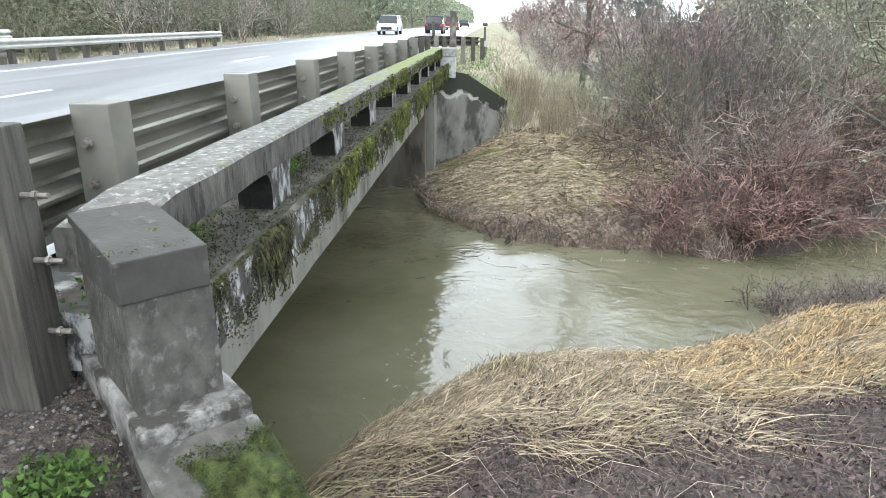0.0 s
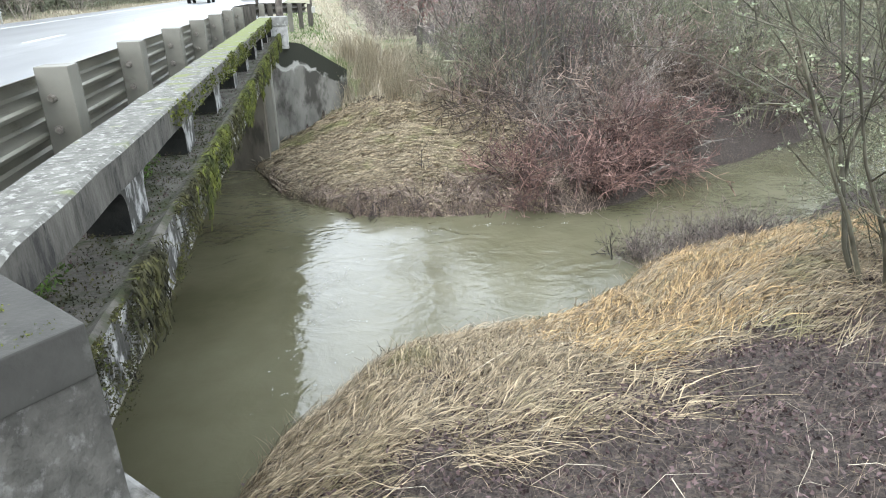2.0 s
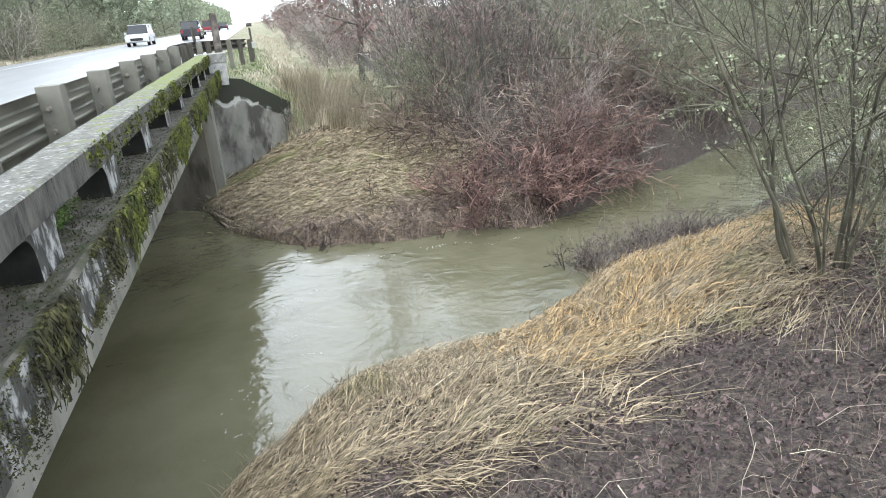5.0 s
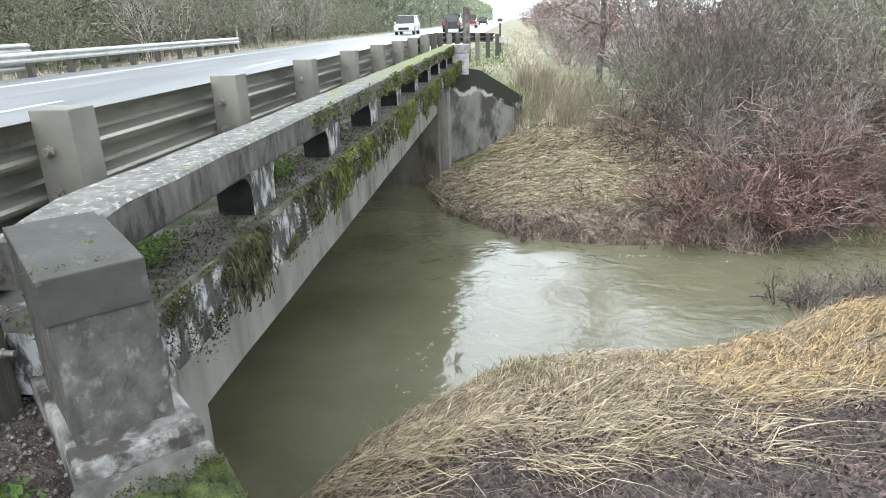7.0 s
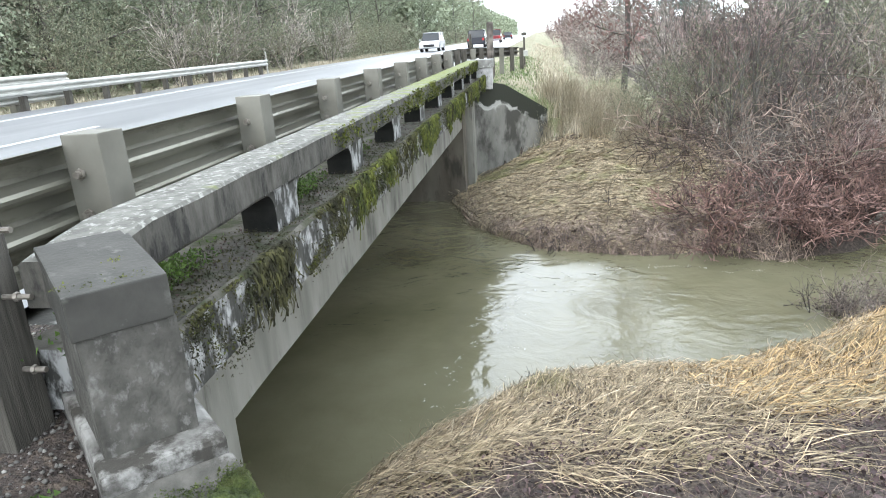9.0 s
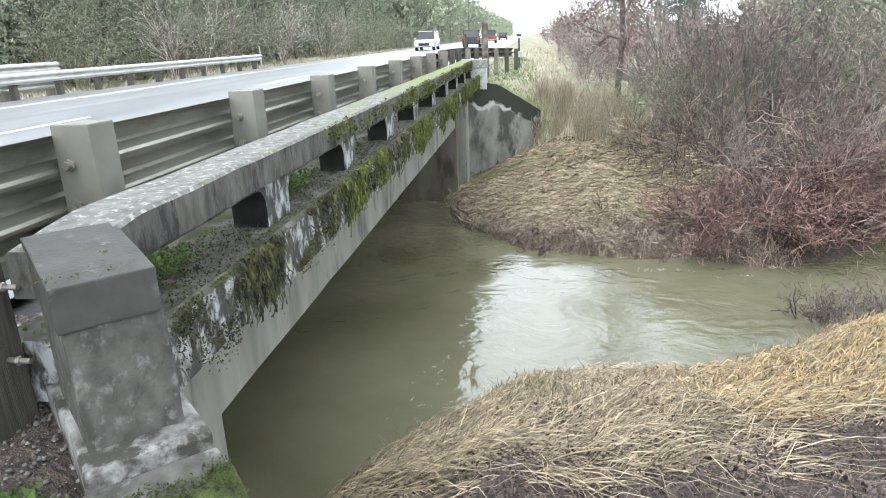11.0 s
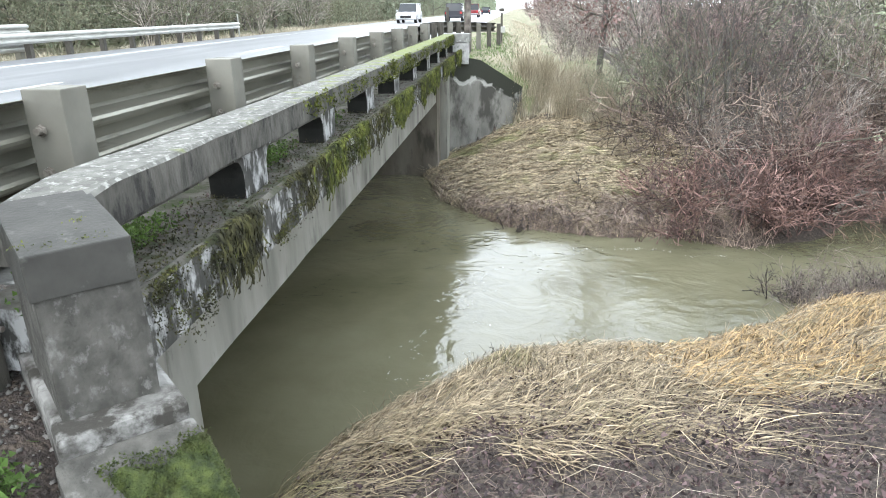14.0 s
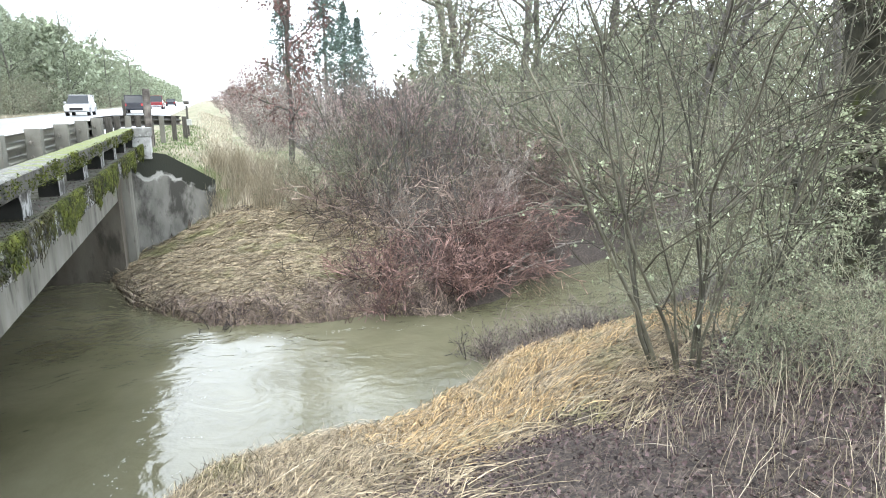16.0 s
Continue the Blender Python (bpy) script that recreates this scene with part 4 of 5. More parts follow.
# ---- moss on the bridge ----
def hanging_moss(n, y0, y1, material, seed, lo, hi, gate, skew, bright=False):
    r = np.random.default_rng(seed)
    y = y0 + (y1 - y0) * r.random(n) ** skew
    keep = wob(y * 1.0, y * 0 + seed, 2.1, 1) + 0.6 * wob(y, y * 0, 6.3, seed) + r.normal(0, 0.35, n) > gate
    if bright:
        keep &= r.random(n) < np.clip((y - 4.6) / 2.6, 0.03, 1)
    y = y[keep]
    m = len(y)
    start = r.random(m)
    over = r.uniform(0, 0.06, m)
    length = r.uniform(lo, hi, m) * (0.65 + 0.75 * np.clip(wob(y, y * 0, 3.7, 2) + 0.5 * wob(y, y * 0, 13, 5), -0.7, 1))
    x = XL - over + 0.02
    z = np.where(start < 0.45, 0.21 + 0.015 * r.random(m), 0.2 - 0.22 * r.random(m))
    x = np.where(start < 0.45, x, XL + 0.006)
    rings = []
    w = r.uniform(0.004, 0.012, m)
    sway = r.normal(0, 0.02, m)
    for i in range(4):
        f = i / 3
        px = x + (XL + 0.015 + 0.03 * r.random(m) - x) * min(1, f * 1.8) + 0.012 * math.sin(math.pi * f)
        pz = z + 0.02 * math.sin(math.pi * min(1, f * 1.5)) - length * max(0, f - 0.15)
        py = y + sway * f
        ww = w * (1 - 0.6 * f)
        rings.append(np.stack([np.stack([px, py - ww / 2, pz], 1), np.stack([px + r.normal(0, 0.006, m), py + ww / 2, pz], 1)], 1))
    v = np.stack(rings, 1).reshape(m, 8, 3)
    off = (np.arange(m) * 8)[:, None]
    q = np.concatenate([off + np.array([[2 * i, 2 * i + 1, 2 * i + 3, 2 * i + 2]]) for i in range(3)], 1).reshape(-1, 4)
    return raw_mesh("moss", v, q, material)


stuff("hanging_moss", hanging_moss(40000, 3.3, 17.6, M_MOSS, 41, 0.02, 0.21, 0.26, 0.85, True), "bright yellow-green moss hanging over the bridge ledge", "moss")
stuff("dark_moss", hanging_moss(11000, 2.55, 17.0, M_MOSSD, 42, 0.02, 0.17, 0.3, 1.4), "dark withered moss hanging on the bridge ledge", "moss")


def moss_pad(name, n, place, size, seed, material, label):
    r = np.random.default_rng(seed)
    c = np.array([place(r) for _ in range(n)])
    return stuff(name, flakes(name, c, n, size, 0.004, seed, material, 0.0, -0.8), label, "moss")


M_CUSHION = mat("moss_cushion", (0.028, 0.045, 0.009), (0.10, 0.13, 0.028), 30, 1.0, 1.0, 140, c3=(0.07, 0.08, 0.02), s3=6, t3=0.6, dist=0.02)
cs, ct = np.meshgrid(np.linspace(0.13, 1.65, 70), np.linspace(-0.03, 0.39, 26))
edge = np.clip(np.minimum(np.minimum(cs - 0.13, 1.65 - cs) / 0.06, np.minimum(ct + 0.03, 0.39 - ct) / 0.05), 0, 1) ** 0.5
patch = np.clip((ct - 0.13 + 0.10 * wob(cs, ct, 7, 3) + 0.05 * wob(cs, ct, 19, 1)) / 0.07, 0, 1) * np.clip((cs - 0.16 + 0.06 * wob(ct, cs, 17, 2)) / 0.05, 0, 1)
edge = edge * patch
cz = -0.118 - 0.02 * (1 - patch) - 0.475 * (cs - 0.1) + 0.055 * edge + 0.014 * wob(cs, ct, 26, 1) * edge + 0.008 * wob(cs, ct, 61, 2)
cx_, cy_ = A0.x + U.x * cs + V2.x * ct, A0.y + U.y * cs + V2.y * ct
ci = np.arange(cs.size).reshape(cs.shape)
cq = np.stack([ci[:-1, :-1], ci[:-1, 1:], ci[1:, 1:], ci[1:, :-1]], -1)
cushion = new("moss_cushion", smooth(raw_mesh("moss_cushion", np.stack([cx_, cy_, cz], -1), cq, M_CUSHION)))
tagged(cushion, "thick bright green moss cushion on the wing wall", "moss", kind="stuff")


def on_wing(r):
    while True:
        s, t = r.uniform(0.18, 1.6), r.uniform(-0.02, 0.38)
        if t - 0.15 + 0.10 * float(wob(s, t, 7, 3)) + 0.05 * float(wob(s, t, 19, 1)) > 0:
            break
    q = A0 + U * s + V2 * t
    return (q.x, q.y, -0.065 - 0.475 * (s - 0.1) + 0.014 * math.sin(26 * s) * math.cos(29 * t))


rc = random.Random(91)
CLUMPS = [(2.6 + 3.6 * rc.random() ** 1.2, 0.24 - 0.30 * rc.random() ** 1.5, rc.uniform(0.02, 0.07)) for _ in range(46)]


def in_clump(r):
    y, z, w = CLUMPS[int(r.integers(0, len(CLUMPS)))]
    dz = r.normal(0, w * 0.8)
    return (XL + 0.004 + 0.022 * r.random(), y + r.normal(0, w), min(z + dz - 0.25 * abs(dz), 0.215))


moss_pad("dark_moss", 9000, in_clump, 0.0095, 49, M_MOSSD, "dark brown-green moss clumps on the ledge front")
moss_pad("moss_patch", 1700, in_clump, 0.009, 50, M_MOSS, "green moss clumps on the ledge front")
CAPMOSS = [(-0.045, 0.07, 0.016), (-0.05, 0.165, 0.02), (-0.04, 0.215, 0.014), (-0.07, 0.01, 0.01), (-0.2, 0.2, 0.012)]


def on_cap(r):
    s, t, w = CAPMOSS[int(r.integers(0, len(CAPMOSS)))]
    s, t = min(s + r.normal(0, w), -0.012), t + r.normal(0, w * 1.6)
    q = A0 + U * s + V2 * t
    return (q.x, q.y, 0.534 - 0.088 * s + 0.008 * r.random())


moss_pad("moss_patch", 150, on_cap, 0.0055, 52, M_MOSS, "small yellow-green moss tufts on the end block")
moss_pad("moss_fuzz", 14000, on_wing, 0.008, 43, M_CUSHION, "fine moss tips on the wing wall")
rk = random.Random(92)
PATCHES = [(5.2 + 12.2 * rk.random() ** 0.8, 0.40 + 0.16 * rk.random(), rk.uniform(0.05, 0.30)) for _ in range(58)]


def on_coping(r):
    y, z, w = PATCHES[int(r.integers(0, len(PATCHES)))]
    return (-1.066 + 0.014 * r.random(), y + r.normal(0, w), min(max(z + r.normal(0, 0.035), 0.37), 0.592))


moss_pad("moss_patch", 7500, on_coping, 0.017, 44, M_MOSS, "moss along the coping edge")
moss_pad("moss_patch", 6000, lambda r: (r.uniform(-1.38, -1.0), 2.72 + 5 * r.random() ** 1.4, 0.172 + 0.02 * r.random()), 0.009, 45, M_MOSSD, "dark moss in the balustrade opening")
moss_pad("opening_grass", 5000, lambda r: (-1.46 + 0.22 * r.random(), r.choice([2.95, 3.3, 4.75, 5.1, 6.6]) + 0.18 * r.normal(), 0.165 + 0.10 * r.random() ** 2), 0.017, 46, M_GRASS, "green grass growing behind the balustrade")
moss_pad("opening_dirt", 1800, lambda r: (r.uniform(-1.35, -1.01), r.uniform(2.7, 17.4), 0.172 + 0.012 * r.random()), 0.013, 47, M_LITTER, "dead leaf litter on the bridge ledge")
moss_pad("grass_tuft", 1500, lambda r: (r.normal(-1.15, 0.06), r.normal(1.93, 0.06), -0.17 + 0.06 * r.random()), 0.022, 48, M_GRASS, "green grass tuft on the gravel")


def pebbles(n, x0, x1, y0, y1, seed):
    r = np.random.default_rng(seed)
    x, y = r.uniform(x0, x1, n), r.uniform(y0, y1, n)
    s = 0.004 + 0.013 * r.random(n) ** 3
    c = np.stack([x, y, land(x, y) + s * 0.3], 1)
    o = np.array([[1, 0, 0], [-1, 0, 0], [0, 1, 0], [0, -1, 0], [0, 0, 0.7], [0, 0, -0.7]])
    v = c[:, None, :] + o[None] * s[:, None, None] * r.uniform(0.6, 1.3, (n, 6, 1))
    f = np.array([[0, 2, 4], [2, 1, 4], [1, 3, 4], [3, 0, 4], [2, 0, 5], [1, 2, 5], [3, 1, 5], [0, 3, 5]])
    t = (np.arange(n) * 6)[:, None, None] + f[None]
    return raw_mesh("gravel", v, np.zeros((0, 4), int), M_GRAVEL, t.reshape(-1, 3))


stuff("gravel", pebbles(6000, -2.6, -0.7, 0.9, 3.4, 51), "loose grey gravel and dirt on the road shoulder", "gravel")

# ---- shrubs and trees ----
BRUSH = [(5, 0.55, 34, 7, 0.10, 0.03, 4), (3, 0.5, 42, 4, 0.18, 0.02, 3), (0, 0, 0, 2, 0.2, 0.0, 3)]
ARCHING = [(5, 0.55, 42, 6, 0.12, -0.09, 4), (3, 0.55, 45, 3, 0.18, -0.03, 3), (0, 0, 0, 2, 0.2, 0.0, 3)]
CROOKED = [(5, 0.5, 40, 8, 0.13, 0.03, 5), (4, 0.5, 45, 4, 0.2, 0.02, 3), (2, 0.55, 45, 2, 0.25, 0.0, 3), (0, 0, 0, 1, 0.2, 0.0, 3)]
TREE = [(12, 0.40, 50, 7, 0.05, 0.04, 6), (6, 0.5, 45, 4, 0.14, 0.04, 3), (4, 0.5, 45, 2, 0.2, 0.0, 3), (0, 0, 0, 1, 0.2, 0.0, 3)]


def leafage(ob, tips, leaf, seed):
    n, size, jit, m, nm = leaf
    q = raw_part(nm, flakes(nm, tips, n, size, jit, seed, m, 0, 0.3), ob)
    q["kind"] = "stuff"


def shrub(name, seed, stems, height, lean, radius, spec, material, label, leaf=None, least=0.0015, foot=0.25):
    ob = new(name)
    tagged(ob, label, "shrub")
    rng = random.Random(seed)
    tips = []
    for k in range(stems):
        tw = Twigs(seed * 50 + k, least)
        a = rng.random() * 6.283
        s = lean * rng.random() ** 0.7
        tw.limb(Vector((foot * s * math.cos(a), foot * s * math.sin(a), -0.1)), Vector((s * math.cos(a), s * math.sin(a), 1)), height * rng.uniform(0.65, 1.1), radius * rng.uniform(0.6, 1.2), 0, spec)
        raw_part("stem", tw.mesh("stem", material), ob)
        tips += tw.tips
    if leaf:
        leafage(ob, tips, leaf, seed)
    return ob


def tree(name, seed, height, radius, material, label, leaf, spec=TREE, lean=0.06, least=0.0015):
    tw = Twigs(seed, least)
    tw.split = True
    d = Vector((tw.rng.uniform(-lean, lean), tw.rng.uniform(-lean, lean), 1))
    tw.limb(Vector((0, 0, -0.2)), d, height, radius, 0, spec)
    ob = new(name)
    tagged(ob, label, "tree")
    raw_part("trunk", tw.mesh("trunk", material), ob)
    tips = list(tw.tips)
    for sub in tw.subs:
        raw_part("limb", sub.mesh("limb", material), ob)
        tips += sub.tips
    leafage(ob, tips, leaf, seed)
    return ob


def plant(kinds, places, group, seed):
    """Each kind is set at its first place and copied to the rest; a place is (x, y, scale)."""
    r = random.Random(seed)
    used = set()
    for i, (x, y, s) in enumerate(places):
        ob = kinds[i % len(kinds)]
        z = max(float(land(x, y)), WATER - 0.2)
        m = pose(x, y, z - 0.05, 0, 0, r.uniform(0, 360))
        if id(ob) in used:
            q = copy_thing(ob, m)
        else:
            used.add(id(ob))
            q = ob
            q.matrix_basis = m
        q.scale = (s * r.uniform(0.9, 1.1), s * r.uniform(0.9, 1.1), s)
        q["group"] = group


def strew(n, x0, x1, y0, y1, s0, s1, seed, keep=None):
    r = random.Random(seed)
    out = []
    while len(out) < n:
        x, y = r.uniform(x0, x1), r.uniform(y0, y1)
        if keep is None or keep(x, y):
            out.append((x, y, r.uniform(s0, s1)))
    return out


red = [shrub("red_bramble", 100 + k, 12, 1.05, 1.1, 0.010, ARCHING, M_TWIGR, "reddish-brown bare brambles overhanging the creek", (160, 0.035, 0.05, M_RUST, "foliage"), 0.0075) for k in range(3)]
plant(red, strew(24, 3.3, 8.0, 11.6, 15.5, 0.65, 1.05, 1, lambda x, y: 0.1 < y - farbank(x) < 1.7), "brambles on the far bank", 1)
brown = [shrub("bare_shrub", 110 + k, 9, 2.7, 0.6, 0.02, BRUSH, M_TWIG, "tall bare grey-brown shrub on the far bank", None, 0.0085) for k in range(4)]
def low_at_bank(places):
    return [(x, y, min(s, 0.30 + 0.10 * (y - float(farbank(x))))) for x, y, s in places]


plant(brown, low_at_bank(strew(28, 3.4, 15, 13.2, 25, 0.6, 0.95, 2, lambda x, y: y - farbank(x) > 1.4 and x > 3.4 + max(0, y - 18) * 0.12)), "bare shrubs", 2)
maroon = [shrub("maroon_shrub", 115 + k, 11, 2.2, 0.6, 0.012, BRUSH, M_TWIGM, "bare maroon-stemmed shrub behind the brambles", (500, 0.03, 0.04, M_RUST, "foliage"), 0.008) for k in range(2)]
plant(maroon, low_at_bank(strew(16, 4.0, 11, 13.4, 21, 0.8, 1.15, 14, lambda x, y: y - farbank(x) > 1.2)), "maroon shrubs", 14)
OPEN = [(5, 0.45, 42, 8, 0.10, 0.03, 5), (3, 0.5, 45, 4, 0.16, 0.02, 4), (0, 0, 0, 2, 0.2, 0.0, 3)]
dark = [shrub("dark_sapling", 151 + k, 4, 3.6, 0.35, 0.032, OPEN, M_BARK, "dark bare sapling stems rising from the thicket", None, 0.006) for k in range(2)]
plant(dark, strew(30, 4.0, 13, 13.4, 22, 0.45, 0.95, 31, lambda x, y: y - farbank(x) > 1.6), "saplings in the thicket", 31)
pale = [shrub("pale_shrub", 154 + k, 7, 1.9, 0.9, 0.014, OPEN, M_TWIGP, "pale dead shrub with tangled bleached stems", None, 0.005) for k in range(2)]
plant(pale, low_at_bank(strew(8, 3.9, 11, 12.8, 19, 0.5, 0.85, 32, lambda x, y: y - farbank(x) > 1.0)), "pale shrubs in the thicket", 32)
CANES = [(4, 0.5, 50, 9, 0.13, -0.05, 5), (3, 0.5, 48, 4, 0.2, -0.02, 3), (0, 0, 0, 2, 0.2, 0.0, 3)]
canes = [shrub("tangled_bramble", 156 + k, 9, 2.0, 1.2, 0.013, CANES, M_SNAG, "dark tangled arching canes in the thicket", (160, 0.03, 0.05, M_RUST, "foliage"), 0.008) for k in range(3)]
plant(canes, strew(34, 3.3, 12, 12.2, 19, 0.6, 1.05, 33, lambda x, y: 0.5 < y - farbank(x) < 5), "tangled canes in the thicket", 33)
# Dead leaf bits packed low, giving the thicket its dark shaded depth.
n = 26000
xx = R.uniform(2.9, 14, n)
yy = farbank(xx) + 0.25 + 5.5 * R.random(n)
zz = land(xx, yy) + 0.03 + (0.25 + 0.9 * np.clip(wob(xx, yy, 1.4, 6) + 0.4, 0, 1)) * R.random(n) ** 1.6
stuff("bramble_leaves", flakes("bramble_leaves", np.stack([xx, yy, zz], 1), n, 0.028, 0.03, 67, M_WEED, 0, 0.3, True), "dead brown leaves low in the thicket, added as shaded depth", "dead leaves")
grey = [shrub("lichened_shrub", 120 + k, 10, 2.2, 0.8, 0.014, CROOKED, M_TWIGG, "grey-green lichen-covered shrub with tangled twigs", (3400, 0.022, 0.016, M_LICHEN, "lichen"), 0.0034) for k in range(3)]
plant(grey, [(7.1, 4.7, 0.8), (6.6, 6.3, 0.7), (5.2, 5.5, 0.65), (4.75, 5.3, 0.5), (6.3, 3.6, 0.4), (5.35, 3.9, 0.35), (4.3, 4.0, 0.34), (3.95, 3.5, 0.28), (4.8, 4.4, 0.5), (4.7, 3.8, 0.42), (4.45, 3.2, 0.3), (3.2, 16.6, 0.85), (3.9, 15.6, 0.75), (4.6, 16.8, 0.9), (2.9, 17.6, 0.7)] + strew(14, 8.0, 20, 12, 20, 0.9, 1.3, 3, lambda x, y: y - farbank(x) > 0.8) + strew(17, 6.5, 17, 4, 12, 0.8, 1.3, 4, lambda x, y: bank(x) - y > 0.6 and (x - 0.5) * 0.36 < y), "lichened shrubs", 3)
SPARSE = [(6, 0.42, 36, 9, 0.10, 0.03, 5), (4, 0.5, 45, 4, 0.18, 0.02, 3), (0, 0, 0, 2, 0.2, 0.0, 3)]
multi = shrub("multi_stem_shrub", 137, 16, 3.6, 0.5, 0.018, SPARSE, M_STEMD, "multi-stemmed lichened shrub at the bank edge", (5200, 0.017, 0.012, M_LICHEN, "lichen"), 0.004, 0.6)
plant([multi], [(4.22, 4.72, 0.97), (7.2, 6.9, 0.9)], "multi-stem shrubs", 5)
withered = tree("small_tree", 140, 7.5, 0.10, M_BARK, "slim tree with withered red-brown leaves on the verge", (9000, 0.055, 0.17, M_RUST, "foliage"), [(15, 0.22, 60, 7, 0.05, 0.02, 6), (4, 0.5, 45, 3, 0.15, 0.0, 3), (0, 0, 0, 2, 0.2, 0, 3)], least=0.005)
plant([withered], [(2.75, 19.8, 1.0)], "roadside trees", 6)
mossy = tree("mossy_tree", 150, 9.0, 0.42, M_MOSSBARK, "thick dark trunk covered in moss with lichened limbs", (7000, 0.035, 0.05, M_LICHEN, "lichen"))
plant([mossy], [(8.24, 6.42, 1.0)], "mossy trees", 7)


def low_limb(pts, r, seed, tufts):
    """A crooked low limb of the mossy tree, shaggy with lichen along its upper side."""
    tw = Twigs(seed, 0.004)
    p = [Vector(q) for q in pts]
    fine = []
    for a, b in zip(p, p[1:]):
        for i in range(5):
            fine.append(a.lerp(b, i / 5) + Vector((tw.rng.gauss(0, 0.015), tw.rng.gauss(0, 0.015), tw.rng.gauss(0, 0.03))))
    fine.append(p[-1])
    n = len(fine)
    tw.tube(fine, [r * (1 - 0.8 * i / (n - 1)) for i in range(n)], 6)
    for q in fine[2:]:
        for _ in range(2):
            tw.limb(q, Vector((tw.rng.gauss(-0.5, 0.7), tw.rng.gauss(0, 0.7), tw.rng.gauss(0.15, 0.5))), tw.rng.uniform(0.25, 0.8), r * 0.4, 0, [(3, 0.5, 50, 5, 0.2, 0.0, 3), (0, 0, 0, 2, 0.25, 0, 3)])
    limb = raw_part("limb", tw.mesh("limb", M_STEMD), mossy, "low lichened limb")
    limb.matrix_parent_inverse = mossy.matrix_basis.inverted()
    hubs = [q + Vector((0, 0, 0.015)) for q in fine for _ in range(3)] + [q for q in tw.tips if tw.rng.random() < 0.35]
    shag = raw_part("lichen", flakes("lichen", hubs, tufts, 0.026, 0.022, seed, M_SHAG, 0.2, 0.1, True), limb, "pale green shaggy lichen")
    shag["kind"] = "stuff"


low_limb([(8.15, 6.35, 0.75), (7.39, 5.75, 0.46), (6.1, 5.64, 0.36), (4.96, 5.6, 0.36), (3.9, 5.8, 0.2)], 0.045, 301, 3000)
low_limb([(8.15, 6.4, 0.5), (7.5, 5.8, 0.7), (6.8, 5.75, 0.62), (6.1, 5.7, 0.75)], 0.05, 302, 2600)
low_limb([(8.1, 6.3, 0.2), (7.4, 5.57, 0.03), (6.5, 5.4, -0.07), (5.8, 5.3, -0.05)], 0.035, 303, 2600)
low_limb([(8.0, 6.2, -0.9), (7.1, 5.26, -0.95), (5.9, 4.92, -0.75), (5.0, 4.7, -0.95)], 0.03, 304, 3000)
woods = [tree("lichened_tree", 160 + k, 8.5, 0.13, M_BARK, "bare woodland tree grey-green with lichen", (4500, 0.055, 0.10, M_LICHEN, "lichen"), least=0.009) for k in range(4)]
plant(woods, strew(24, 8, 36, 22, 48, 0.45, 0.72, 8, lambda x, y: x > 1.5 + 0.33 * y) + strew(12, 13, 30, 8, 22, 0.8, 1.2, 9, lambda x, y: abs(y - bank(x)) > 1 and (y - farbank(x) > 1 or bank(x) - y > 1)), "woodland trees", 8)
plant(maroon[:1] + brown[:3], strew(14, 4.5, 20, 26, 60, 0.40, 0.6, 16, lambda x, y: 2.2 + 0.07 * y < x < 1.0 + 0.36 * y) + strew(30, 3.0, 9.5, 21.5, 62, 0.75, 1.15, 20, lambda x, y: x > 2.7 + 0.022 * y) + strew(34, 2.8, 9, 62, 200, 1.2, 1.9, 21, lambda x, y: x > 2.6 + 0.004 * y) + strew(16, 2.2, 8, 22, 110, 0.4, 0.7, 17, lambda x, y: 1.9 + 0.02 * y < x < 3.2 + 0.05 * y) + strew(12, 2.3, 4.6, 20.5, 38, 0.45, 0.8, 18) + strew(16, 1.6, 4.6, 21.5, 75, 0.3, 0.55, 19, lambda x, y: 1.2 + 0.02 * y < x < 2.6 + 0.03 * y), "low thicket along the verge", 16)
n = 260000
xx, yy = R.uniform(6, 44, n), R.uniform(15, 50, n)
ok = (xx > 0.3 * yy + 1.0) & (yy - farbank(xx) > 4.5) & (yy > 21)
xx, yy = xx[ok], yy[ok]
zz = land(xx, yy) + (1.7 + 1.4 * wob(xx, yy, 0.7, 1) + 0.10 * (yy - 17)).clip(0.4) * R.random(len(xx)) ** 0.8 * 2.1
stuff("woodland_undergrowth", flakes("undergrowth", np.stack([xx, yy, zz], 1), len(xx), 0.085, 0.1, 62, M_UNDER, 0, 0.0), "grey-green lichened undergrowth below the woods", "undergrowth")
n = 30000
yy = 47 + 14 * R.random(n)
xx = 17 + 48 * R.random(n)
zz = land(xx, yy) + (3.6 + 7.0 * np.clip((xx - 28) / 14, 0, 1) + 1.2 * wob(xx, yy, 0.5, 2)) * R.random(n) ** 0.9
stuff("woodland_undergrowth", flakes("undergrowth", np.stack([xx, yy, zz], 1), n, 0.45, 0.3, 66, M_UNDER, 0, 0.0), "grey-green depth of the woods behind the creek", "undergrowth")
bare = [tree("tall_bare_tree", 170 + k, 15, 0.26, M_BARK, "tall dark bare tree against the sky", (500, 0.16, 0.1, M_TWIGG, "lichen"), least=0.012) for k in range(3)]
plant(bare, [(12.5, 32, 0.9), (15, 30, 1.0), (17.5, 33, 0.95), (19, 29, 1.05), (22, 30, 1.0), (25, 28, 1.0), (14, 38, 1.0), (27, 24, 0.9), (21, 25, 0.8)], "tall bare trees", 9)
THICK = [(16, 0.30, 60, 7, 0.05, 0.02, 6, 0.04), (6, 0.5, 45, 3, 0.15, 0.03, 3), (0, 0, 0, 2, 0.2, 0.0, 3)]
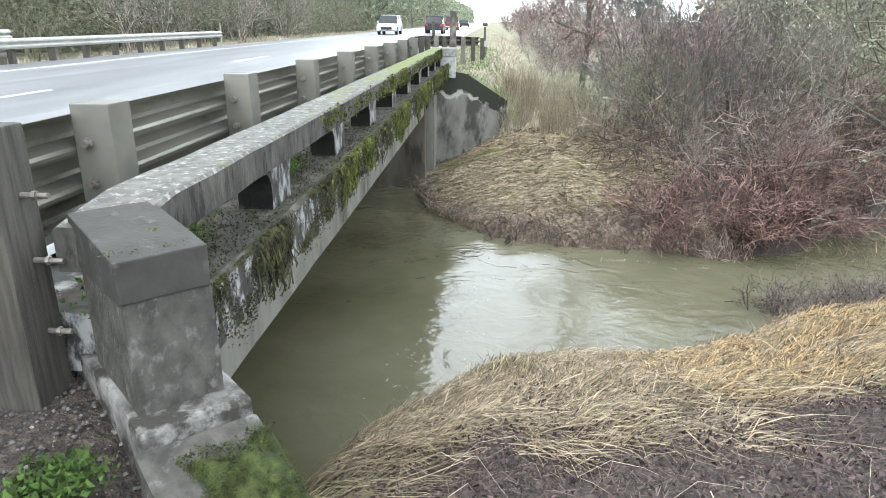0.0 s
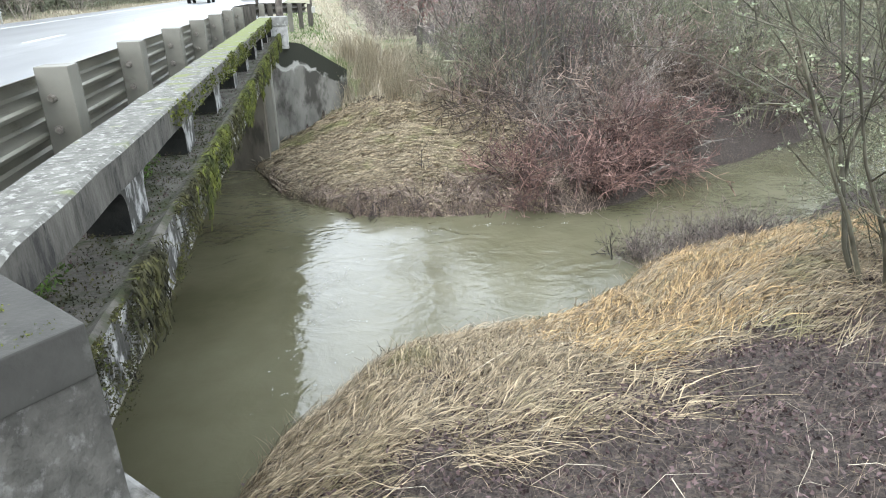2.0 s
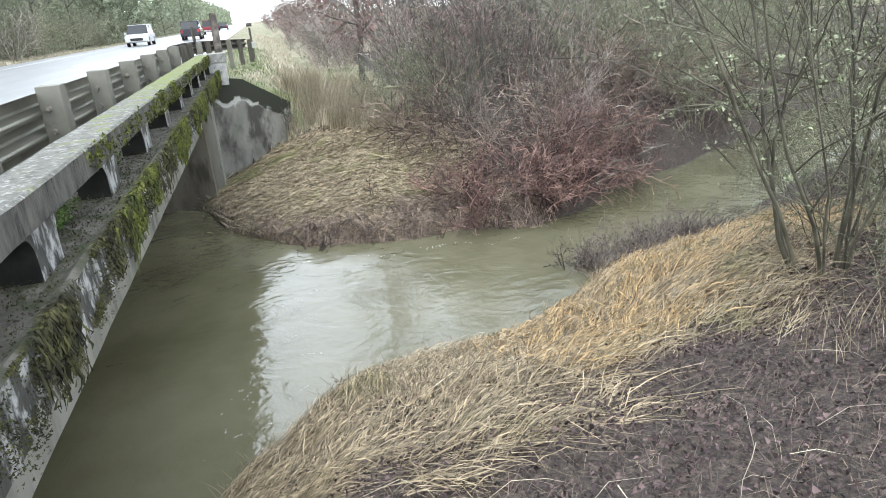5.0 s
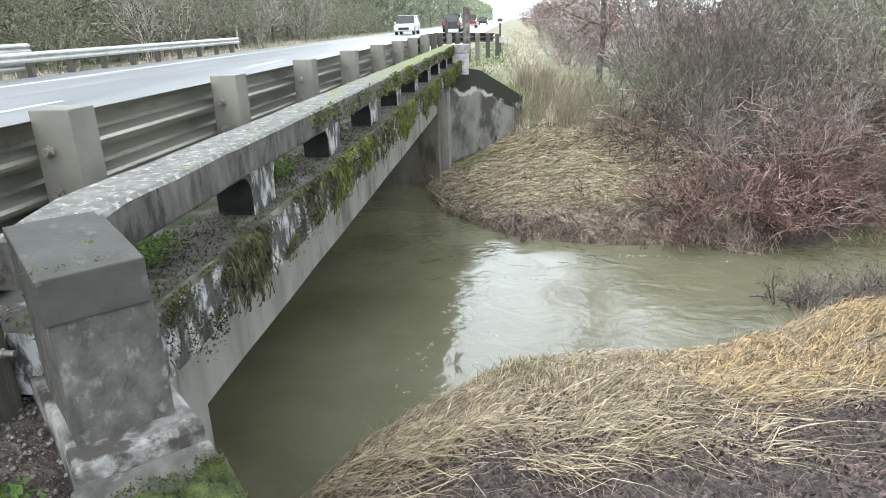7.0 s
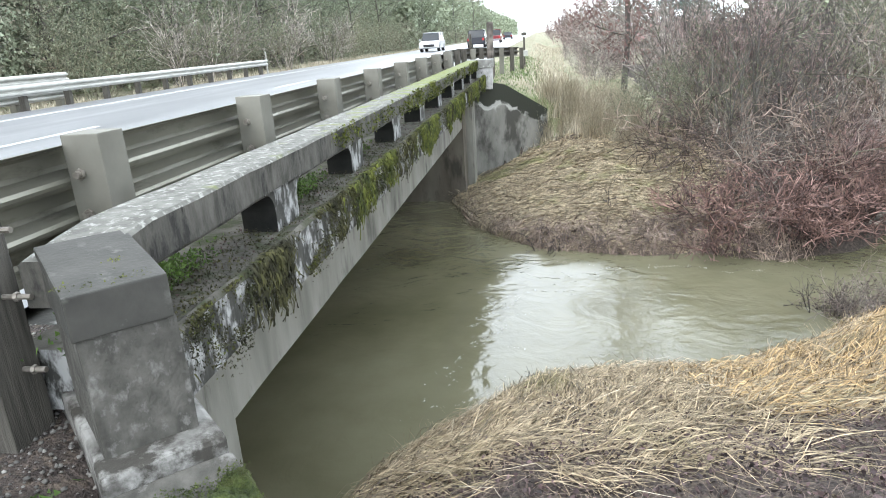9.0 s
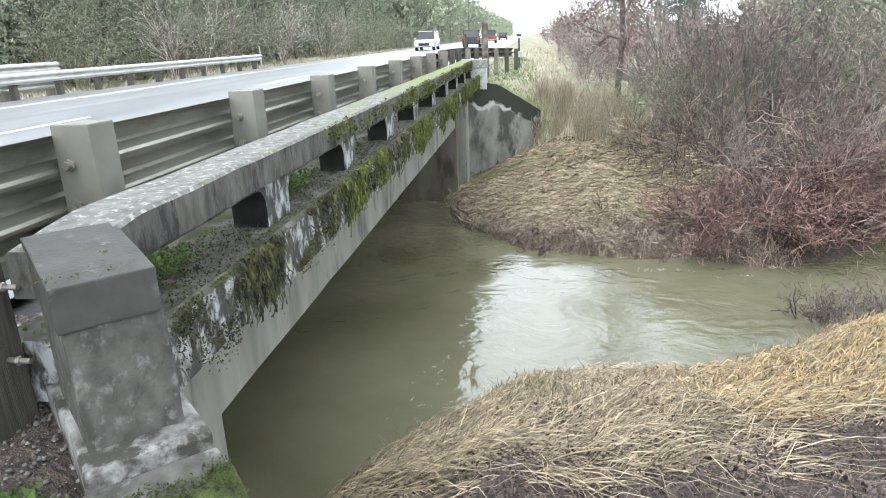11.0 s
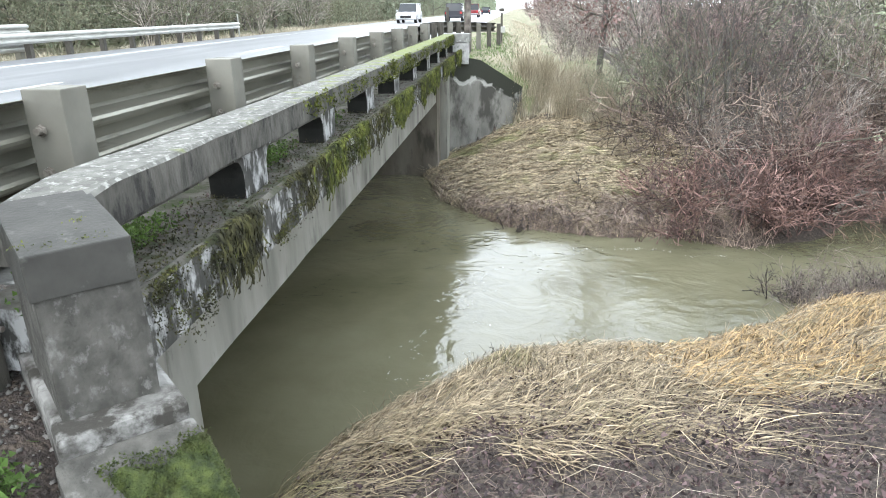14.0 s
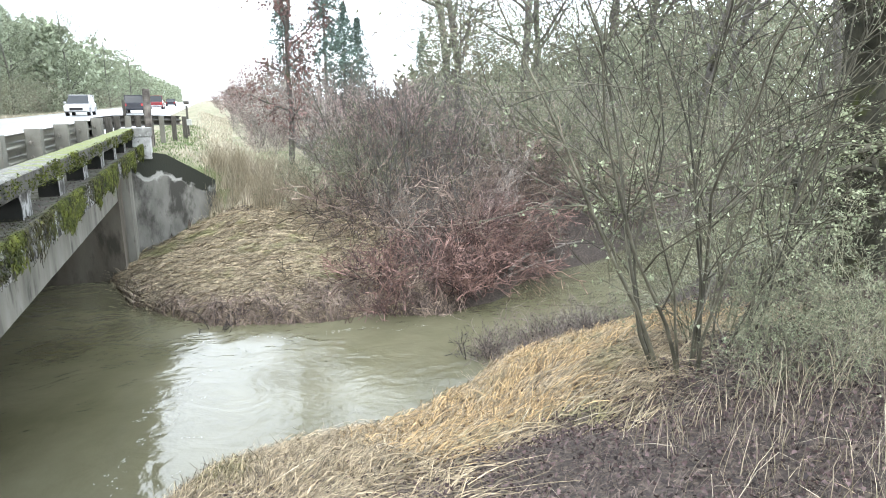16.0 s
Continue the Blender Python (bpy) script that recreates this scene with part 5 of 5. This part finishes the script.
ivy = [tree("dense_woodland_tree", 180 + k, 14.5, 0.18, M_BARK, "dense woodland tree with mossy evergreen growth across the road", (7500, 0.105, 0.42, M_IVY, "foliage"), THICK, least=0.01) for k in range(4)]
plant(ivy, strew(38, -27, -22.0, 2, 130, 0.85, 1.2, 10) + strew(14, -30, -20.5, 130, 330, 1.0, 1.35, 15), "woods across the road", 10)
n = 110000
yy = -6 + 230 * R.random(n) ** 1.3
xx = -19.6 - 4.5 * R.random(n) + 0.5 * wob(yy, yy * 0, 0.6)
top = 3.2 + 1.3 * wob(yy, xx, 0.45, 1) + 1.0 * wob(yy, xx, 1.3, 2) + 0.5 * (-19.6 - xx)
zz = -0.6 + top * R.random(n) ** 0.8
stuff("roadside_brush", flakes("brush", np.stack([xx, yy, zz], 1), n, 0.085, 0.12, 61, M_BRUSH, 0, 0.0), "dense grey-green brush below the woods across the road", "brush")
n = 90000
yy = -15 + 150 * R.random(n) ** 1.1
xx = -24 - 5 * R.random(n)
zz = -0.5 + (14 + 1.5 * wob(yy, xx, 0.4, 3)) * R.random(n)
stuff("woodland_mass", flakes("woodland_mass", np.stack([xx, yy, zz], 1), n, 0.26, 0.3, 64, M_IVY, 0, 0.0), "deep mossy woods behind the roadside trees", "woods")
n = 42000
yy = 8 + 150 * R.random(n) ** 1.1
xx = -31 - 3 * R.random(n)
zz = -0.5 + (16 + 1.5 * wob(yy, xx, 0.3, 3)) * R.random(n) ** 0.9
stuff("woodland_mass", flakes("woodland_mass", np.stack([xx, yy, zz], 1), n, 1.1, 0.4, 65, M_IVY, 0, 0.0), "dark depth of the woods across the road", "woods")
n = 30000
yy = 120 + 680 * R.random(n) ** 1.5
xx = -21 - 6 * R.random(n)
zz = -0.5 + (13.5 + 2.5 * wob(yy, xx, 0.12, 3)) * R.random(n)
stuff("distant_woods", flakes("distant_woods", np.stack([xx, yy, zz], 1), n, 0.8, 0.4, 63, M_IVY, 0, 0.0), "dense woods receding along the road", "woods")
plant(grey[:2] + brown[:2], strew(22, -20.3, -18.2, 4, 80, 1.2, 2.2, 11), "bare shrubs across the road", 11)


def fir(seed, height):
    r = random.Random(seed)
    tw = Twigs(seed)
    tw.tube([Vector((0, 0, 0)), Vector((0, 0, height))], [0.25, 0.03], 6)
    c = []
    for k in range(70):
        z = height * (0.12 + 0.88 * k / 70)
        for j in range(4):
            a, L = r.random() * 6.283, (height - z) * 0.34 * r.uniform(0.7, 1.2) + 0.2
            for i in range(5):
                f = (i + 1) / 5
                c.append((math.cos(a) * L * f, math.sin(a) * L * f, z - 0.25 * L * f))
    ob = new("fir_tree")
    tagged(ob, "fir rising behind the woods, its green paled for haze", "tree")
    raw_part("trunk", tw.mesh("trunk", M_BARK), ob)
    raw_part("foliage", flakes("foliage", c, 9000, 0.26, 0.16, seed, M_FIR, 0.5, 0.3), ob)
    return ob


firs = [fir(190 + k, 17) for k in range(2)]
plant(firs, [(14.2, 80, 1.1), (17.2, 84, 0.8), (19.6, 87, 0.72), (10.6, 90, 0.9), (26, 80, 0.6)], "firs", 12)
plant(ivy[:2], strew(20, 5, 70, 70, 300, 0.28, 0.42, 13, lambda x, y: x > 3.5 + y * 0.03), "distant woods", 13)


# ---- vehicles ----
def vehicle(name, label, kind, paint):
    ob = new(name)
    tagged(ob, label, "car")
    L, W = (5.6, 1.95) if kind == "pickup" else (4.6, 1.85)
    h = {"suv": 1.72, "sedan": 1.45, "pickup": 1.85}[kind]
    sill = 0.32
    belt = 1.02 if kind != "sedan" else 0.92
    low = [(-L / 2, sill + 0.1), (-L / 2, belt - 0.05), (-L / 2 + 0.1, belt), (L / 2 - 0.9, belt - 0.03), (L / 2 - 0.12, belt - 0.22), (L / 2, belt - 0.4), (L / 2, sill + 0.08), (L / 2 - 0.2, sill), (-L / 2 + 0.2, sill)]
    bm = bmesh.new()
    rings = []
    for x, ins in ((-W / 2, 0.06), (-W / 2 + 0.08, 0), (W / 2 - 0.08, 0), (W / 2, 0.06)):
        rings.append([bm.verts.new((x, yy * (1 - ins * 0.3), zz - (ins * 0.8 if zz > 0.8 else 0))) for yy, zz in low])
    for a, b in zip(rings, rings[1:]):
        for i in range(len(low)):
            bm.faces.new((a[i], a[(i + 1) % len(low)], b[(i + 1) % len(low)], b[i]))
    bm.faces.new(rings[0]), bm.faces.new(list(reversed(rings[-1])))
    body = part("body", bm, paint, ob)
    if kind == "pickup":
        cab = [(-0.55, belt - 0.06), (-0.45, h), (0.75, h), (1.45, belt - 0.06)]
    elif kind == "suv":
        cab = [(-L / 2 + 0.08, belt - 0.06), (-L / 2 + 0.35, h), (0.55, h), (1.25, belt - 0.06)]
    else:
        cab = [(-L / 2 + 0.6, belt - 0.06), (-L / 2 + 1.25, h), (0.35, h), (1.15, belt - 0.06)]
    bm = bmesh.new()
    rings = [[bm.verts.new((x * (1 - 0.12 * (zz > belt)), yy, zz)) for yy, zz in cab] for x in (-W / 2 + 0.07, W / 2 - 0.07)]
    for i in range(4):
        bm.faces.new((rings[0][i], rings[0][(i + 1) % 4], rings[1][(i + 1) % 4], rings[1][i]))
    bm.faces.new(rings[0]), bm.faces.new(list(reversed(rings[1])))
    bmesh.ops.bevel(bm, geom=bm.edges[:], offset=0.04, segments=2, affect="EDGES")
    part("cabin", bm, M_CARG, ob, "dark tinted windows")
    part("roof", box_bm(-W / 2 + 0.16, W / 2 - 0.16, cab[1][0] - 0.02, cab[2][0] + 0.02, h - 0.03, h + 0.03, 0.02), paint, ob)
    for sx in (-1, 1):
        for yy in (cab[0][0] + 0.25, (cab[1][0] + cab[2][0]) / 2 + 0.1):
            part("pillar", box_bm(sx * (W / 2 - 0.13) - 0.035, sx * (W / 2 - 0.13) + 0.035, yy - 0.05, yy + 0.05, belt - 0.05, h, 0.01), paint, ob)
        part("headlight", box_bm(sx * (W / 2 - 0.3) - 0.16, sx * (W / 2 - 0.3) + 0.16, L / 2 - 0.12, L / 2 + 0.01, belt - 0.42, belt - 0.28, 0.02), M_LAMPW, ob)
        part("tail_light", box_bm(sx * (W / 2 - 0.17) - 0.12, sx * (W / 2 - 0.17) + 0.12, -L / 2 - 0.015, -L / 2 + 0.1, belt - 0.32, belt - 0.08, 0.02), M_LAMPR, ob)
        part("mirror", box_bm(sx * (W / 2 + 0.08) - 0.09, sx * (W / 2 + 0.08) + 0.09, 0.85, 0.97, belt, belt + 0.16, 0.03), paint, ob)
        for yy in (-L / 2 + 0.85, L / 2 - 0.9):
            bm = bmesh.new()
            bmesh.ops.create_cone(bm, cap_ends=True, segments=20, radius1=0.35, radius2=0.35, depth=0.24, matrix=Matrix.Translation((sx * (W / 2 - 0.11), yy, 0.35)) @ pose(0, 0, 0, 0, 90, 0))
            wheel = part("tyre", bm, M_BLACK, ob)
            bm = bmesh.new()
            bmesh.ops.create_cone(bm, cap_ends=True, segments=14, radius1=0.22, radius2=0.2, depth=0.26, matrix=Matrix.Translation((sx * (W / 2 - 0.11), yy, 0.35)) @ pose(0, 0, 0, 0, 90, 0))
            part("rim", bm, M_RIM, wheel)
    part("bumper", box_bm(-W / 2 + 0.06, W / 2 - 0.06, -L / 2 - 0.06, -L / 2 + 0.1, 0.38, 0.58, 0.03), M_RIM if kind == "pickup" else paint, ob)
    part("grille", box_bm(-0.5, 0.5, L / 2 - 0.05, L / 2 + 0.015, 0.45, 0.68, 0.02), M_BLACK, ob)
    return ob


def park(ob, x, y, turn):
    ob.matrix_basis = pose(x, y, -0.02, 0, 0, turn)
    return ob


park(vehicle("suv", "white car driving towards the bridge on the road", "suv", M_CARW), -9.6, 66, 180)
park(vehicle("suv", "dark blue car driving away along the road", "suv", M_CARD), -5.9, 74, 0)
park(vehicle("pickup_truck", "red pickup truck with a pale bumper on the road", "pickup", M_CARR), -5.9, 104, 0)
park(vehicle("sedan", "white sedan far off on the road", "sedan", M_CARW), -9.6, 120, 180)
park(vehicle("sedan", "dark sedan far off on the road", "sedan", M_CARD), -5.9, 150, 0)


# ---- small things at the water ----
def sticks(name, seed, x, y, z, n, height, radius, lean, material, label, category, heads=0):
    tw = Twigs(seed, radius * 0.4)
    for k in range(n):
        a = tw.rng.random() * 6.283
        tw.limb(Vector((tw.rng.gauss(0, 0.06), tw.rng.gauss(0, 0.06), -0.25)), Vector((lean * math.cos(a), lean * math.sin(a), 1)), height * tw.rng.uniform(0.6, 1.1), radius, 0, [(4, 0.35, 50, 5, 0.14, 0.0, 4), (2, 0.5, 45, 2, 0.2, 0.0, 3), (0, 0, 0, 1, 0.2, 0, 3)], 0 if k else None)
    ob = new(name, tw.mesh(name, material))
    ob.matrix_basis = pose(x, y, z)
    if heads:
        raw_part("seed_head", flakes("seed_head", tw.tips, heads, 0.024, 0.006, seed, M_DARKTWIG, 0, 0.2, True), ob, "dark withered seed heads")["kind"] = "stuff"
    return tagged(ob, label, category)


sticks("flooded_twig", 201, 0.50, 11.9, WATER, 4, 0.55, 0.012, 0.35, M_DARKTWIG, "dark twigs standing in the creek", "twigs")
sticks("flooded_twig", 202, 0.68, 11.95, WATER, 3, 0.5, 0.012, 0.4, M_DARKTWIG, "dark twigs standing in the creek", "twigs")
sticks("dead_weed", 203, 1.70, 13.1, float(land(1.7, 13.1)), 2, 0.75, 0.012, 0.1, M_DARKTWIG, "dark dead weed stalk in the straw", "weed")
sticks("dead_weed", 204, 3.95, 9.2, WATER, 2, 0.85, 0.009, 0.08, M_DARKTWIG, "upright dead weed at the waterline", "weed")
rw = random.Random(77)
for k in range(34):
    x = rw.uniform(4.2, 6.5)
    y = float(bank(x)) + rw.uniform(-0.25, 0.75)
    sticks("flooded_weed", 210 + k, x, y, max(WATER, float(land(x, y))), 17, rw.uniform(0.55, 0.9), 0.0055, 0.5, M_WEED, "brown flooded weeds at the near bank edge", "weed", 40)["group"] = "flooded weeds"
for k, (x, d) in enumerate([(1.0, 0.1), (1.9, 0.15), (2.4, 0.0), (1.35, 0.2), (2.9, 0.1), (0.3, 0.1)]):
    y = float(bank(x)) - d
    sticks("dead_weed", 260 + k, x, y, float(land(x, y)), 1, 0.5, 0.006, 0.15, M_DARKTWIG if k % 2 else M_STRAW, "thin dead weed stalk on the bank edge", "weed")["group"] = "bank weeds"


def fallen(name, pts, r, material, label, seed):
    tw = Twigs(seed, 0.006)
    p = [Vector(q) for q in pts]
    fine = []
    for a, b in zip(p, p[1:]):
        for i in range(4):
            fine.append(a.lerp(b, i / 4) + Vector((tw.rng.gauss(0, 0.02), tw.rng.gauss(0, 0.02), tw.rng.gauss(0, 0.02))))
    fine.append(p[-1])
    tw.tube(fine, [r * (1 - 0.7 * i / (len(fine) - 1)) for i in range(len(fine))], 6)
    for q in fine[4::3]:
        tw.limb(q, Vector((tw.rng.gauss(0, 1), tw.rng.gauss(0, 1), tw.rng.uniform(0, 1))), 0.5, r * 0.4, 0, [(2, 0.5, 45, 3, 0.15, 0.0, 3), (0, 0, 0, 2, 0.2, 0, 3)])
    return tagged(new(name, tw.mesh(name, material)), label, "branch")


fallen("fallen_branch", [(3.3, 13.0, -2.1), (4.2, 13.7, -1.65), (5.0, 14.27, -1.2)], 0.022, M_REED, "pale dead branch leaning out of the brambles", 240)
fallen("fallen_branch", [(5.6, 12.0, -2.35), (6.8, 12.9, -2.1), (8.4, 13.4, -2.0)], 0.05, M_TWIG, "grey dead branch lying along the waterline", 241)
fallen("fallen_branch", [(5.4, 12.1, -2.5), (7.0, 13.0, -2.3), (8.0, 13.3, -2.35)], 0.035, M_TWIG, "grey dead branch lying along the waterline", 242)
fallen("fallen_branch", [(2.9, 17.0, -0.5), (4.2, 16.2, -0.6), (5.4, 15.2, -1.4)], 0.03, M_TWIGG, "lichened arching branch over the brambles", 243)

rf = random.Random(250)
for k in range(9):
    x, y = rf.uniform(3.6, 8.0), 0
    y = float(farbank(x)) + rf.uniform(0.4, 2.6)
    z, a, L = float(land(x, y)), rf.uniform(0, 6.283), rf.uniform(0.8, 1.6)
    p = (x + math.cos(a) * L * 0.7, y + math.sin(a) * L * 0.7)
    fallen("fallen_branch", [(x, y, z + 0.15), ((x + p[0]) / 2, (y + p[1]) / 2, z + 0.55), (p[0], p[1], z + rf.uniform(0.5, 1.1))], 0.012, M_TWIGP, "bleached dead branch caught in the brambles", 250 + k)["group"] = "dead branches"


def foam(lines, seed):
    """Thin broken scum lines lying on the water."""
    r = np.random.default_rng(seed)
    pts = []
    for x0, y0, x1, y1, n, wide in lines:
        f = r.random(n)
        gap = np.sin(f * 23 + x0 * 5) + 0.6 * np.sin(f * 57 + y0) > -0.2
        f = f[gap]
        sag = 0.12 * np.sin(f * 9 + y0)
        pts.append(np.stack([x0 + (x1 - x0) * f + r.normal(0, wide, len(f)), y0 + (y1 - y0) * f + sag + r.normal(0, wide * 0.5, len(f)), np.full(len(f), WATER + 0.006)], 1))
    c = np.concatenate(pts)
    return flakes("foam", c, len(c), 0.016, 0.0015, seed, M_FOAM, 0.98, 0.0)


stuff("foam", foam([(-0.68, 8.65, 0.05, 9.6, 170, 0.03), (-0.5, 8.9, -0.05, 9.9, 120, 0.05), (-0.18, 11.37, 2.66, 10.96, 160, 0.05), (2.2, 11.1, 3.86, 10.7, 150, 0.04), (-0.9, 6.6, -0.3, 8.4, 60, 0.06), (-1.05, 6.35, 0.05, 7.3, 60, 0.015), (-0.85, 7.3, -0.4, 8.3, 60, 0.012), (-0.3, 8.4, 0.25, 9.3, 70, 0.012), (-0.15, 9.3, 0.35, 10.2, 70, 0.012), (0.2, 7.9, -0.35, 8.9, 50, 0.02)], 301), "pale foam flecks in lines on the creek", "foam")
